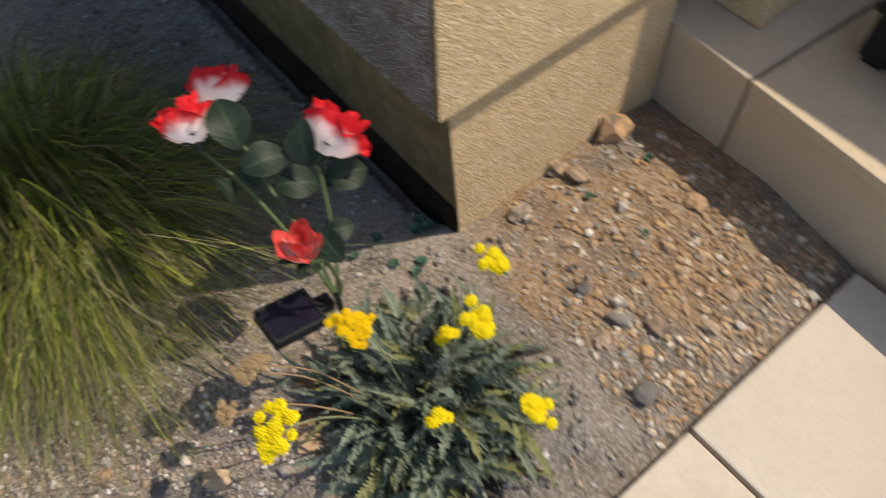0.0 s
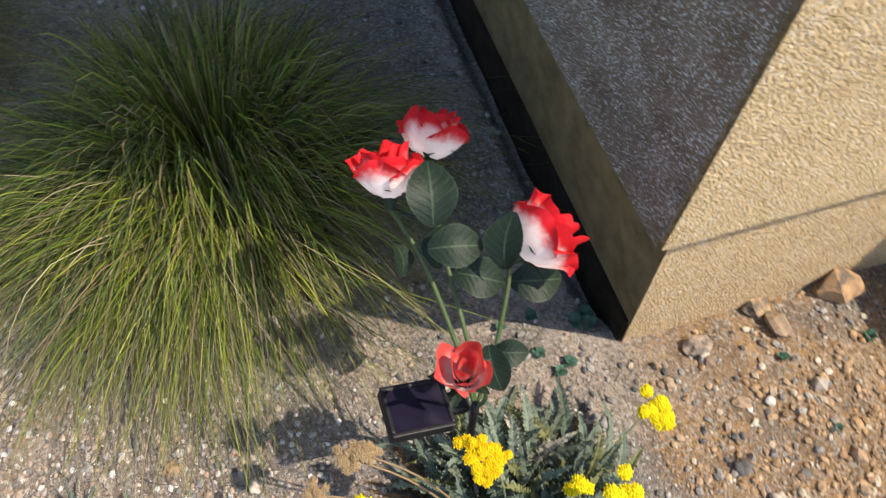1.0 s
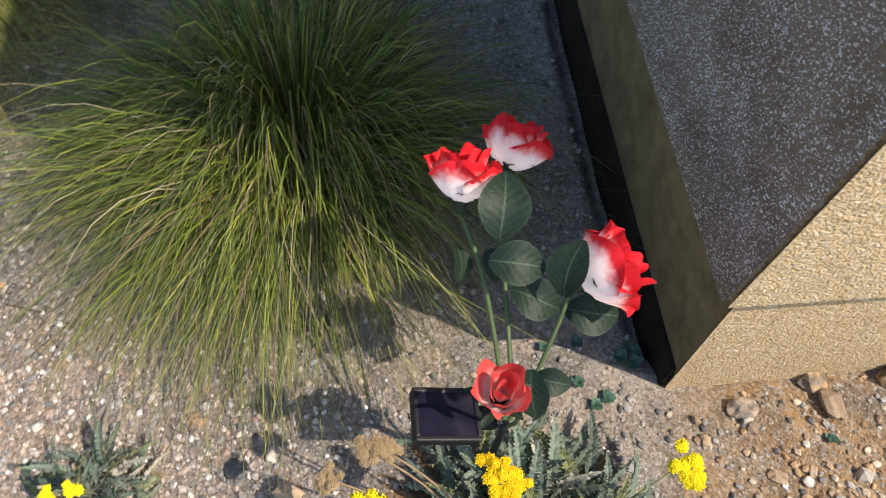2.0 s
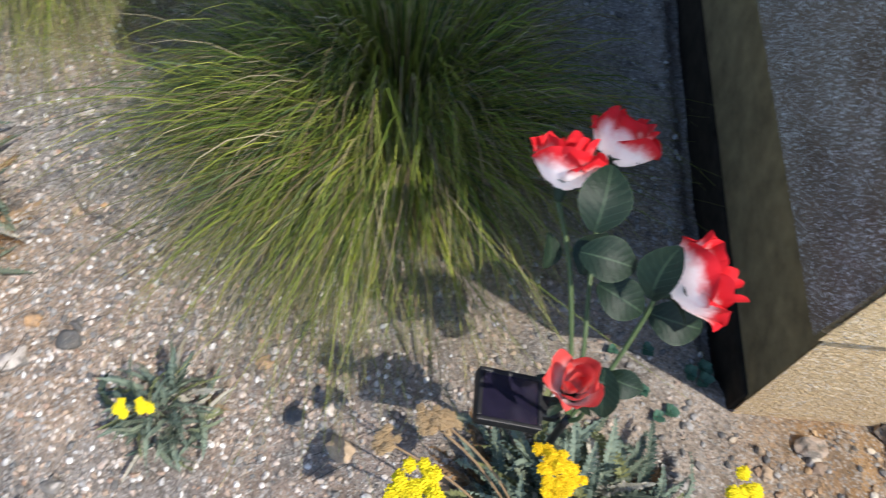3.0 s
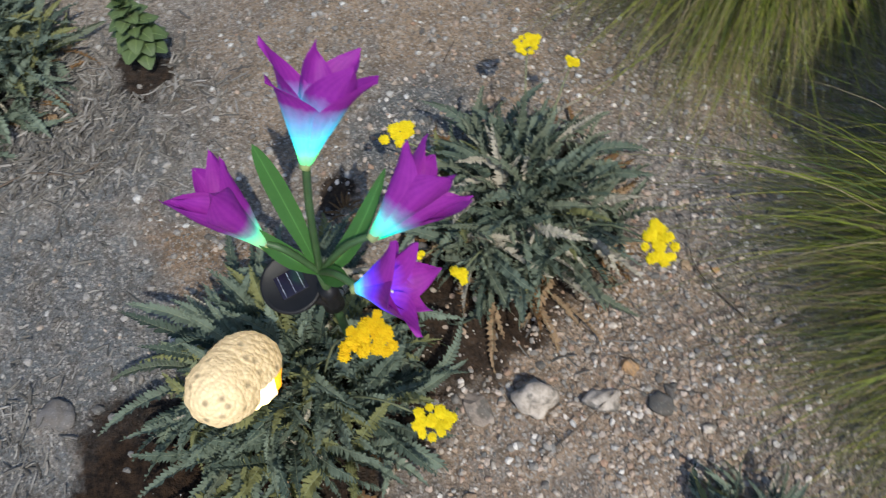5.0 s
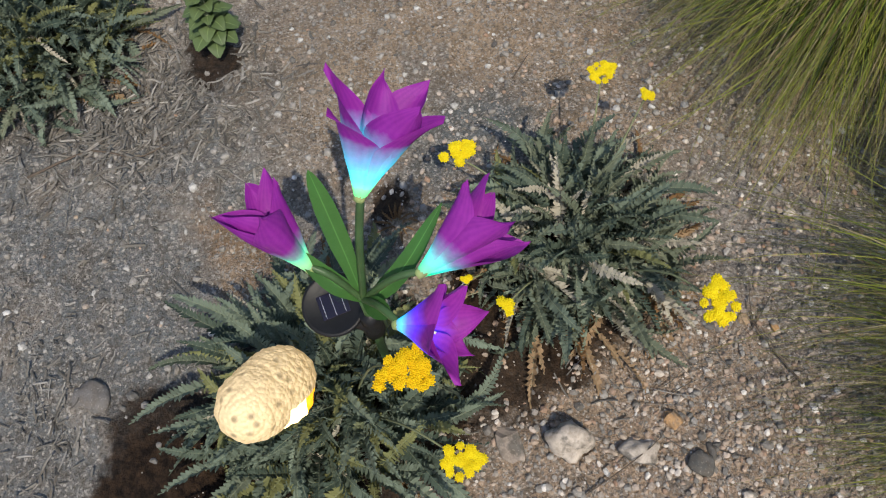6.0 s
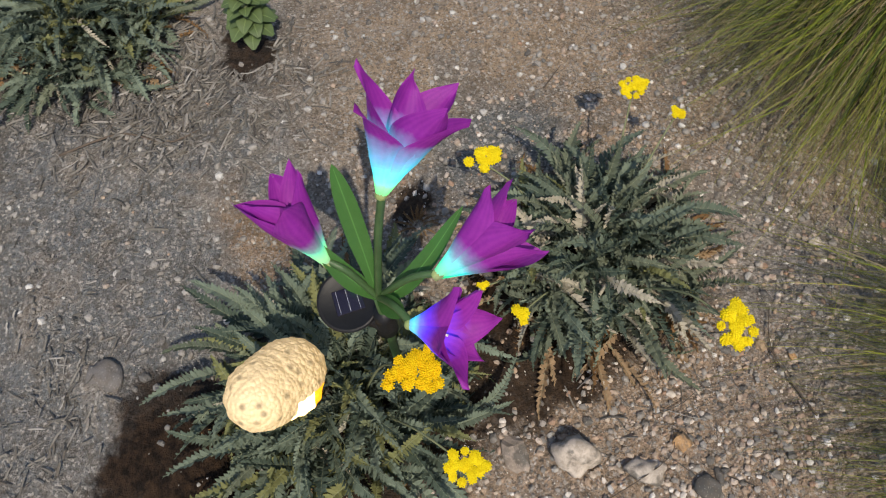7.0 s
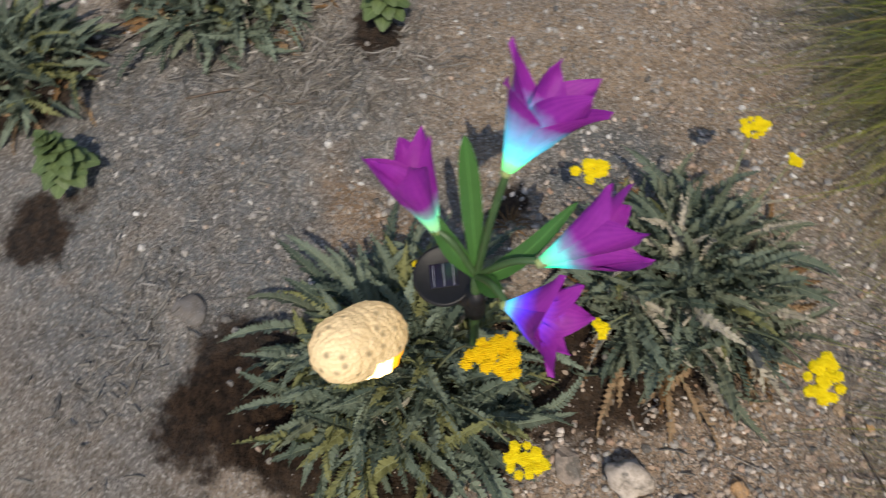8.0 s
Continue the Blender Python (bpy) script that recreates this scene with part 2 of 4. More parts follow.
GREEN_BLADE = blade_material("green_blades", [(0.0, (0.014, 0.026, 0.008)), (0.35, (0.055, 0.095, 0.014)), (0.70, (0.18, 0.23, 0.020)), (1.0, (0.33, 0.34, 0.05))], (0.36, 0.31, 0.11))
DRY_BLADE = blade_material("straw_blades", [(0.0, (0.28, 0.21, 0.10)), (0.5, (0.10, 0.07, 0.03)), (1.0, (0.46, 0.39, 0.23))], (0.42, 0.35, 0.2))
YARROW = leaf_material("yarrow_leaf", (0.016, 0.034, 0.027), (0.27, 0.33, 0.25), (0.21, 0.21, 0.065), 0.20)
YARROW_DRY = leaf_material("faded_yarrow_leaf", (0.03, 0.05, 0.036), (0.28, 0.31, 0.22), (0.50, 0.45, 0.37), 0.32)
BROWN_LEAF = leaf_material("dead_leaf", (0.16, 0.09, 0.04), (0.26, 0.16, 0.08), (0.36, 0.26, 0.16), 0.3)
STALK = plain("stalk", (0.19, 0.21, 0.11), 0.7)
TWIG = plain("twig_bark", (0.11, 0.085, 0.065), 0.9)
DRY_STALK = plain("dry_stalk", (0.26, 0.17, 0.09), 0.8)
STRAW = stone_material("straw", [(0.0, (0.08, 0.078, 0.072)), (0.35, (0.22, 0.21, 0.19)), (0.65, (0.05, 0.05, 0.05)), (1.0, (0.40, 0.385, 0.36))])


def floret_material(name, a, b, c):
    n = Nodes(name)
    col = n.mix(n.island(), a, b)
    col = n.mix(n.ramp(n.noise(700, 2), [(0.5, 0.0), (0.7, 0.5)]), col, c)
    return n.done(col, 0.7, spec=0.2, trans=0.12)


YELLOW = floret_material("yellow_florets", (0.84, 0.66, 0.006), (0.92, 0.80, 0.02), (0.70, 0.50, 0.002))
OCHRE = floret_material("ochre_florets", (0.82, 0.52, 0.004), (0.90, 0.66, 0.01), (0.6, 0.36, 0.002))
BEIGE = floret_material("dried_florets", (0.36, 0.25, 0.13), (0.47, 0.34, 0.19), (0.22, 0.14, 0.07))


# ---- building helpers ----
def mesh_of(name, verts, faces, mat, uvs=None, smooth=True):
    """A mesh from computed points; uvs: one (u, v) per point. mat: a material or several with their face indices."""
    me = bpy.data.meshes.new(name)
    me.from_pydata([tuple(v) for v in verts], [], [tuple(f) for f in faces])
    me.materials.append(mat)
    if uvs is not None:
        layer = me.uv_layers.new(name="UVMap")
        idx = np.empty(len(me.loops), dtype=np.int32)
        me.loops.foreach_get("vertex_index", idx)
        layer.data.foreach_set("uv", np.asarray(uvs, dtype=np.float32)[idx].ravel())
    if smooth:
        me.polygons.foreach_set("use_smooth", [True] * len(me.polygons))
    me.update()
    return me


def thing(name, loc, label, category, group="", kind=""):
    """An Empty at a thing's base; its parts are given in world places."""
    ob = new(name)
    ob.empty_display_size = 0.02
    ob.location = loc
    return tagged(ob, label, category, group, kind)


def part(name, data, parent, m=None, label="", kind=""):
    """One mesh object under a thing or under a part, at the world pose m (or in world coordinates). data: a mesh, or (bmesh, material)."""
    if isinstance(data, tuple):
        bm, mat = data
        data = bpy.data.meshes.new(name)
        bm.to_mesh(data)
        bm.free()
        data.materials.append(mat)
    ob = new(name, data)
    ob.parent = parent
    if parent.data is None:
        ob.matrix_parent_inverse = Matrix.Translation(-parent.location)
    ob.matrix_basis = m if m is not None else Matrix.Identity(4)
    return tagged(ob, label, kind=kind)


def block(lo, hi, bevel=0.0, segments=2, frame_matrix=None):
    """A bevelled box between two corners."""
    bm = bmesh.new()
    bmesh.ops.create_cube(bm, size=1)
    size = [b - a for a, b in zip(lo, hi)]
    mid = [(a + b) / 2 for a, b in zip(lo, hi)]
    bmesh.ops.transform(bm, matrix=Matrix.LocRotScale(mid, None, size), verts=bm.verts)
    if bevel:
        bmesh.ops.bevel(bm, geom=bm.edges[:], offset=bevel, segments=segments, affect="EDGES", profile=0.6)
    if frame_matrix is not None:
        bmesh.ops.transform(bm, matrix=frame_matrix, verts=bm.verts)
    return bm


def curve_points(points, count):
    """Evenly counted places on a smooth curve through the given ones."""
    pts = [Vector(p) for p in points]
    out = []
    for i in range(count):
        f = i / (count - 1) * (len(pts) - 1)
        k = min(int(f), len(pts) - 2)
        t = f - k
        p0, p1, p2, p3 = pts[max(k - 1, 0)], pts[k], pts[k + 1], pts[min(k + 2, len(pts) - 1)]
        out.append(0.5 * (2 * p1 + (p2 - p0) * t + (2 * p0 - 5 * p1 + 4 * p2 - p3) * t * t + (3 * p1 - p0 - 3 * p2 + p3) * t ** 3))
    return out


def tube(name, points, radius, mat, sides=7, count=12, tip=None):
    """A round rod along a curve, tapering from radius to tip."""
    tip = radius if tip is None else tip
    pts = curve_points(points, count)
    verts, faces = [], []
    for i, p in enumerate(pts):
        d = (pts[min(i + 1, count - 1)] - pts[max(i - 1, 0)]).normalized()
        a = d.orthogonal().normalized() if i == 0 else (a - d * a.dot(d)).normalized()
        b = d.cross(a)
        r = radius + (tip - radius) * i / (count - 1)
        verts += [p + r * (math.cos(k * math.tau / sides) * a + math.sin(k * math.tau / sides) * b) for k in range(sides)]
    for i in range(count - 1):
        for k in range(sides):
            faces.append((i * sides + k, i * sides + (k + 1) % sides, (i + 1) * sides + (k + 1) % sides, (i + 1) * sides + k))
    faces.append(tuple(range(sides - 1, -1, -1)))
    faces.append(tuple((count - 1) * sides + k for k in range(sides)))
    return mesh_of(name, verts, faces, mat)


def aim(at, axis, spin=0.0, size=1.0):
    """A pose whose local z points along axis."""
    q = Vector(axis).normalized().to_track_quat("Z", "Y")
    return Matrix.Translation(at) @ q.to_matrix().to_4x4() @ Matrix.Rotation(spin, 4, "Z") @ Matrix.Diagonal((size, size, size, 1))


rng = np.random.default_rng(7)
ICO = bmesh.new()
bmesh.ops.create_icosphere(ICO, subdivisions=1, radius=1)
ICO_V = np.array([v.co[:] for v in ICO.verts])
ICO_F = np.array([[v.index for v in f.verts] for f in ICO.faces])
ICO.free()

# the house frame: u along its front, v into it, from the foot of the wall's corner
HOUSE = Matrix.Translation((0.010, 0.754, 0)) @ Matrix.Rotation(radians(42.5), 4, "Z")
HOUSE_INV = HOUSE.inverted()


def house_uv(x, y):
    p = HOUSE_INV @ Vector((x, y, 0))
    return p.x, p.y


# ---- ground ----
wave = [(rng.normal(0, 1, 2) * f, rng.uniform(0, 6.3), a) for f, a in ((3, 0.006), (4, 0.005), (7, 0.004), (9, 0.003), (16, 0.002), (23, 0.0016), (38, 0.0011), (52, 0.0009), (75, 0.0007)) for _ in range(3)]


def ground_height(x, y):
    z = 0.0 * x
    for k, ph, a in wave:
        z = z + a * np.sin(k[0] * x + k[1] * y + ph)
    c, s = math.cos(radians(42.5)), math.sin(radians(42.5))
    u, v = (x - 0.010) * c + (y - 0.754) * s, -(x - 0.010) * s + (y - 0.754) * c
    # a narrow trench beside the wall's foot
    trench = np.clip(1 - np.abs(u + 0.008) / 0.026, 0, 1) * np.clip((v - 0.02) / 0.05, 0, 1)
    near = np.clip(1.6 - np.hypot(x + 0.5, y - 0.2) / 1.8, 0, 1)
    flat = np.clip((v + 0.46) / 0.05, 0, 1)
    return z * near * flat - 0.032 * np.minimum(1, trench * 1.6) - 0.012 * (1 - flat)


def grid_axis(lo, hi, step):
    inner = np.arange(lo, hi, step)
    outer = np.array([0.1, 0.3, 0.8, 2, 5, 15, 50, 150, 450])
    return np.concatenate([lo - outer[::-1], inner, hi + outer])


gx, gy = grid_axis(-2.0, 1.0, 0.011), grid_axis(-1.2, 1.7, 0.011)
X, Y = np.meshgrid(gx, gy, indexing="ij")
Z = ground_height(X, Y)
ids = np.arange(X.size).reshape(X.shape)
quads = np.stack([ids[:-1, :-1], ids[1:, :-1], ids[1:, 1:], ids[:-1, 1:]], -1).reshape(-1, 4)
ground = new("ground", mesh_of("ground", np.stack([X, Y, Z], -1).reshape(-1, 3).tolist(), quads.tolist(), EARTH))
tagged(ground, "dry sandy garden soil with fine gravel, damp stains and painted shade", "ground", kind="structure")


def gz(x, y):
    return float(ground_height(np.float64(x), np.float64(y)))


# ---- the wall's corner, step and paving ----
def wall_face(name, start, along, length, z0, z1, step, out, amp, seed, mat, lean=0.0):
    """A rendered face with real trowel relief: start is its foot, out its normal; lean: how far it leans along -u a metre."""
    nu, nz = int(length / step) + 1, int((z1 - z0) / step) + 1
    verts, faces = [], []
    start, along, out = Vector(start), Vector(along), Vector(out)
    for i in range(nu):
        for j in range(nz):
            p = start + along * (length * i / (nu - 1)) + Vector((0, 0, z0 + (z1 - z0) * j / (nz - 1)))
            e = min(1, i / 3, (nu - 1 - i) / 3, j / 3 + 0.1, (nz - 1 - j) / 3)
            q = p * 95
            d = noise.noise(q) + 0.7 * noise.noise(q * 2.3 + Vector((seed, 0, 0)))
            verts.append(HOUSE @ (p + out * (amp * d * e) - Vector((lean * p.z, 0, 0))))
    for i in range(nu - 1):
        for j in range(nz - 1):
            a = i * nz + j
            f = (a, a + nz, a + nz + 1, a + 1)
            faces.append(f)
    # turn the faces outward
    p0, p1, p2 = (Vector(verts[k]) for k in faces[0][:3])
    if (p1 - p0).cross(p2 - p0).dot(HOUSE.to_3x3() @ out) < 0:
        faces = [f[::-1] for f in faces]
    return mesh_of(name, verts, faces, mat)


LEAN = 0.06
FOOT = HOUSE @ Matrix(((1, 0, -LEAN, 0), (0, 1, 0, 0), (0, 0, 1, 0), (0, 0, 0, 1)))
LIP_Z, LIP_U, LIP_V = 0.300, -0.048, -0.018
WALL_TOP, WALL_END = 1.52, 0.43
wall = thing("wall_north", HOUSE @ Vector((0, 0, 0)), "tan stuccoed wall with a recessed foot", "wall", kind="structure")
part("footing", (block((0.003, 0.003, -0.1), (WALL_END + 0.02, 2.4, LIP_Z - 0.001), 0.004, 2, FOOT), STUCCO_BASE), wall)
part("render_coat", (block((LIP_U + 0.006, LIP_V + 0.006, LIP_Z), (WALL_END + 0.02, 2.4, WALL_TOP), 0.006, 3, HOUSE), STUCCO), wall)
part("stucco_front", wall_face("stucco_front", (LIP_U + 0.004, LIP_V, 0), (1, 0, 0), WALL_END + 0.02 - LIP_U - 0.006, LIP_Z, 0.9, 0.0042, (0, -1, 0), 0.0011, 3.0, STUCCO), wall, label="sunlit rough tan stucco")
part("stucco_side", wall_face("stucco_side", (LIP_U, LIP_V + 0.004, 0), (0, 1, 0), 1.1, LIP_Z, 0.9, 0.0042, (-1, 0, 0), 0.0014, 9.0, SIDE_STUCCO), wall, label="side stucco with its shade and pale specks painted in")
# a piece over the tan footing, darkened for the shade under the lip
part("footing_side", (block((0.0, 0.002, 0.05), (0.006, 2.3, LIP_Z - 0.002), 0.001, 1, FOOT), SHADED_BASE), wall, label="smooth footing side, its shade under the lip painted brown")
part("damp_course", (block((-0.006, 0.004, -0.06), (0.004, 2.3, 0.062), 0.002, 2, FOOT), BLACK_BAND), wall, label="near-black band along the foot")
part("footing_front", wall_face("footing_front", (0.001, 0, 0), (1, 0, 0), WALL_END + 0.016, -0.04, LIP_Z - 0.002, 0.0042, (0, -1, 0), 0.0013, 5.0, STUCCO_BASE, LEAN), wall)

STEP_U, STEP_Z = 0.437, 0.168
STEP = HOUSE @ Matrix.Translation((STEP_U, -0.16, 0)) @ Matrix.Rotation(radians(-4.5), 4, "Z") @ Matrix.Translation((-STEP_U, 0.16, 0))
steps = thing("step", HOUSE @ Vector((STEP_U, -0.3, 0)), "low entrance step clad in tan limestone slabs", "step", kind="structure")
part("core", (block((STEP_U + 0.02, -3.0, -0.1), (1.9, 2.3, STEP_Z - 0.02), 0, 1, STEP), GROUT), steps)
JOINT = -0.158
for v0, v1 in ((JOINT + 0.003, JOINT + 0.6), (JOINT + 0.606, JOINT + 1.2), (JOINT - 0.6, JOINT - 0.003), (JOINT - 1.2, JOINT - 0.606)):
    part("riser_slab", (block((STEP_U + 0.0, v0, -0.06), (STEP_U + 0.02, v1, STEP_Z - 0.021), 0.0025, 2, STEP), RISER), steps)
    for u0, u1 in ((STEP_U - 0.004, STEP_U + 0.30), (STEP_U + 0.306, STEP_U + 0.9)):
        part("tread_slab", (block((u0, v0, STEP_Z - 0.02), (u1, v1, STEP_Z), 0.003, 2, STEP), TREAD), steps)

paving = thing("pavement", HOUSE @ Vector((0.2, -0.6, 0)), "pale limestone paving slabs with dark open joints", "pavement", kind="structure")
part("bedding", (block((-0.57, -1.66, -0.12), (STEP_U - 0.02, -0.452, -0.004), 0, 1, HOUSE), GROUT), paving)
for u0, u1 in ((0.0275, STEP_U - 0.04), (-0.57, 0.0215)):
    for v0, v1 in ((-1.04, -0.443), (-1.65, -1.046)):
        part("paving_slab", (block((u0, v0, -0.03), (u1, v1, 0.016), 0.004, 2, HOUSE), SLAB), paving)

# out of view, added to throw shade over the step's treads
shade_wall = thing("shade_wall_east", HOUSE @ Vector((1.06, 0.1, STEP_Z)), "unseen low stuccoed wall added to shade the step", "wall", kind="structure")
part("wall_body", (block((0.98, -0.72, STEP_Z), (1.14, 0.9, 1.0), 0.006, 2, HOUSE), STUCCO), shade_wall)
part("coping", (block((0.96, -0.74, 1.0), (1.16, 0.92, 1.04), 0.006, 2, HOUSE), SLAB), shade_wall)
# never in view: added to block sky and bounce warm light onto the step
sky_block = thing("sky_block_wall", HOUSE @ Vector((1.8, 1.0, 0)), "unseen tall stuccoed wall added to block sky behind the step", "wall", kind="structure")
part("wall_body", (block((WALL_END + 0.03, 0.93, 0.0), (3.2, 1.13, 3.0), 0.006, 2, HOUSE), STUCCO), sky_block)
plinth = tagged(new("plinth", None), "low tan stuccoed plinth standing on the step", "plinth", kind="structure")
plinth.location = HOUSE @ Vector((0.62, -0.02, STEP_Z))
part("plinth_body", (block((0.53, -0.10, STEP_Z), (0.95, 0.5, 0.74), 0.006, 2, HOUSE), STUCCO), plinth)


def black_planter(u0, u1, v0, v1, z, height):
    """A square black trough with a thick rim and feet."""
    pot = thing("planter", HOUSE @ Vector(((u0 + u1) / 2, (v0 + v1) / 2, z)), "matt black square planter standing on the step", "planter")
    part("trough", (block((u0 + 0.008, v0 + 0.008, z + 0.012), (u1 - 0.008, v1 - 0.008, z + height - 0.01), 0.006, 2, HOUSE), BLACK), pot)
    part("rim", (block((u0, v0, z + height - 0.018), (u1, v1, z + height), 0.004, 2, HOUSE), BLACK), pot)
    for fu in (u0 + 0.03, u1 - 0.03):
        for fv in (v0 + 0.03, v1 - 0.03):
            part("foot", (block((fu - 0.015, fv - 0.015, z), (fu + 0.015, fv + 0.015, z + 0.014), 0.002, 1, HOUSE), BLACK), pot)


BLACK = plain("black_plastic", (0.011, 0.011, 0.013), 0.48, 0.2, spec=0.28)
black_planter(0.575, 0.84, -0.56, -0.222, STEP_Z, 0.11)


# ---- grass tufts ----
def blade_points(r, radius, height, w):
    """One arching blade from the origin along +x: points left and right of its rib."""
    seg = 8
    reach = radius * (1.0 - 0.82 * r.random() ** 1.5) * r.uniform(0.8, 1.12)
    top = height * r.uniform(0.55, 1.1) * (0.55 + 0.55 * (1 - reach / radius))
    fall, bend = r.uniform(0.5, 1.2), r.normal(0, 0.23)
    if r.random() < 0.07:
        reach, top, fall = reach * 1.22, top * 1.25, fall * 0.6
    width, tw = w * r.uniform(0.55, 1.9), r.uniform(-0.9, 0.9)
    verts, uvs = [], []
    for j in range(seg + 1):
        t = j / seg
        h = top * (1 - (1 - min(1.0, t / 0.55)) ** 2) if t < 0.55 else top * (1 - fall * ((t - 0.55) / 0.45) ** 1.8 * 0.8)
        h = max(h, 0.006 + 0.004 * r.random()) if j else -0.004
        wj = width * (1 - 0.8 * t)
        px, py = reach * t ** 0.85, bend * reach * t * t
        verts += [(px, py - wj * math.cos(tw), h - wj * math.sin(tw)), (px, py + wj * math.cos(tw), h + wj * math.sin(tw))]
        uvs += [(0, t), (1, t)]
    faces = [(2 * j - 2, 2 * j - 1, 2 * j + 1, 2 * j) for j in range(1, seg + 1)]
    return verts, faces, uvs


def tuft(name, x, y, radius, height, count, seed, label, single, wallward=False):
    """A fountain of fine arching blades: single ones as pieces, the rest too dense to pick apart."""
    r = np.random.default_rng(seed)
    ob = thing(name, (x, y, gz(x, y)), label, "ornamental grass", "grass tufts")
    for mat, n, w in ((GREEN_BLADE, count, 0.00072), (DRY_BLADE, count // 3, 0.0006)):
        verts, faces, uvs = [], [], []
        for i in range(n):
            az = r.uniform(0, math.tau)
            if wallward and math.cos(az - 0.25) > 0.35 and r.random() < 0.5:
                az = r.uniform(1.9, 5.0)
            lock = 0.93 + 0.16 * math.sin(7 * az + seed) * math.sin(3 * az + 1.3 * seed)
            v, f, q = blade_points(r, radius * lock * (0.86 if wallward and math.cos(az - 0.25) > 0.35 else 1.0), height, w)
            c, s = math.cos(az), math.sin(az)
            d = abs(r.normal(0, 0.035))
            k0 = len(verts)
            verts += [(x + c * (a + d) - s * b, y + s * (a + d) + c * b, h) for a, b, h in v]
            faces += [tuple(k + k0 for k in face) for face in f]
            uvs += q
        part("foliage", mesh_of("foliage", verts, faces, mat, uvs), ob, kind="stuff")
    shapes = []
    for k in range(16):
        v, f, q = blade_points(r, radius * 1.04, height * 1.08, 0.001)
        shapes.append(mesh_of("blade", v, f, GREEN_BLADE if k % 4 else DRY_BLADE, q))
    for i in range(single):
        az = -0.9 * math.pi + 1.5 * math.pi * (i + r.random()) / single - 0.35
        m = Matrix.Translation((x, y, gz(x, y))) @ Matrix.Rotation(az, 4, "Z") @ Matrix.Translation((abs(r.normal(0, 0.03)), 0, 0)) @ Matrix.Diagonal((*[r.uniform(0.85, 1.12)] * 3, 1))
        part("blade", shapes[i % 16], ob, m)
    return ob


tuft("grass_tuft", -0.57, 0.70, 0.42, 0.26, 5400, 11, "large fountain of fine green feather grass on gravel", 280, True)
tuft("grass_tuft", -1.30, 0.62, 0.385, 0.27, 5400, 12, "feather grass tuft with straw-tipped blades beside yarrow", 160)


# ---- yarrow plants ----
def fern_leaf(seed, length=0.115, width=0.013, pairs=20, droop=0.9, fold=0.55, mat=None):
    """A feathery leaf along local x: a rib with toothed leaflets on both sides."""
    r = np.random.default_rng(seed)
    verts, faces, uvs = [], [], []
    spine, ang = [np.zeros(3)], 0.0
    curl = r.normal(0, 0.5)
    for i in range(pairs):
        ang -= droop / pairs
        yaw = curl * i / pairs
        spine.append(spine[-1] + length / pairs * np.array([math.cos(ang) * math.cos(yaw), math.sin(yaw), math.sin(ang)]))

    def add(p, uv):
        verts.append(tuple(p))
        uvs.append(uv)
        return len(verts) - 1

    for i in range(pairs):
        t = (i + 0.5) / pairs
        p, q = spine[i], spine[i + 1]
        f = (q - p) / np.linalg.norm(q - p)
        s = np.cross((0, 0, 1), f)
        s /= np.linalg.norm(s)
        up = np.cross(f, s)
        rib = 0.0011 * (1.1 - t)
        faces.append(tuple(add(pp + s * o, (0.0, t)) for pp, o in ((p, -rib), (q, -rib), (q, rib), (p, rib))))
        if t < 0.12:
            continue
        w = width * (math.sin(math.pi * min(1, 0.12 + 0.9 * t) ** 0.8) ** 0.7 + 0.06) * r.uniform(0.85, 1.12)
        for side in (-1, 1):
            tilt = fold * r.uniform(0.4, 1.3)
            dirv = s * side * math.cos(tilt) + up * math.sin(tilt)
            dirv = dirv * math.cos(0.35) + f * math.sin(0.35)
            half = length / pairs * 0.56
            tw = up * half * r.uniform(-0.5, 0.7)
            a = add(p - f * half * 0.3, (0.05, t))
            b = add(p + f * half * 1.1, (0.05, t))
            c = add(p + dirv * w * 0.5 + f * half * 1.6 + tw, (0.55, t))
            e = add(p + dirv * w * 0.62 - f * half * 0.5 - tw, (0.55, t))
            g = add(p + dirv * w * 1.08 + f * half * 0.85 + tw * 1.5, (1.0, t))
            h = add(p + dirv * w * 0.98 + f * half * 0.35 - tw * 0.5, (1.0, t))
            faces.append((a, b, c, e) if side < 0 else (e, c, b, a))
            faces.append((e, c, g, h) if side < 0 else (h, g, c, e))
    me = mesh_of("leaf", verts, faces, mat, uvs, smooth=False)
    LEAF_FORM[me.name] = (np.array(verts), np.array(faces), uvs, mat)
    return me


LEAF_FORM = {}
LEAVES = [fern_leaf(s, 0.106, 0.0092, 27, d, 0.6, YARROW) for s, d in ((1, 0.9), (2, 1.3), (3, 1.8), (4, 0.5), (5, 2.2), (12, 1.1))]
FADED = [fern_leaf(s, 0.094, 0.0082, 25, d, 0.75, YARROW_DRY) for s, d in ((6, 1.0), (7, 1.9), (8, 3.4), (9, 0.6), (13, 2.8))]
DEAD = [fern_leaf(s, 0.085, 0.008, 14, d, 0.9, BROWN_LEAF) for s, d in ((10, 1.3), (11, 0.4))]


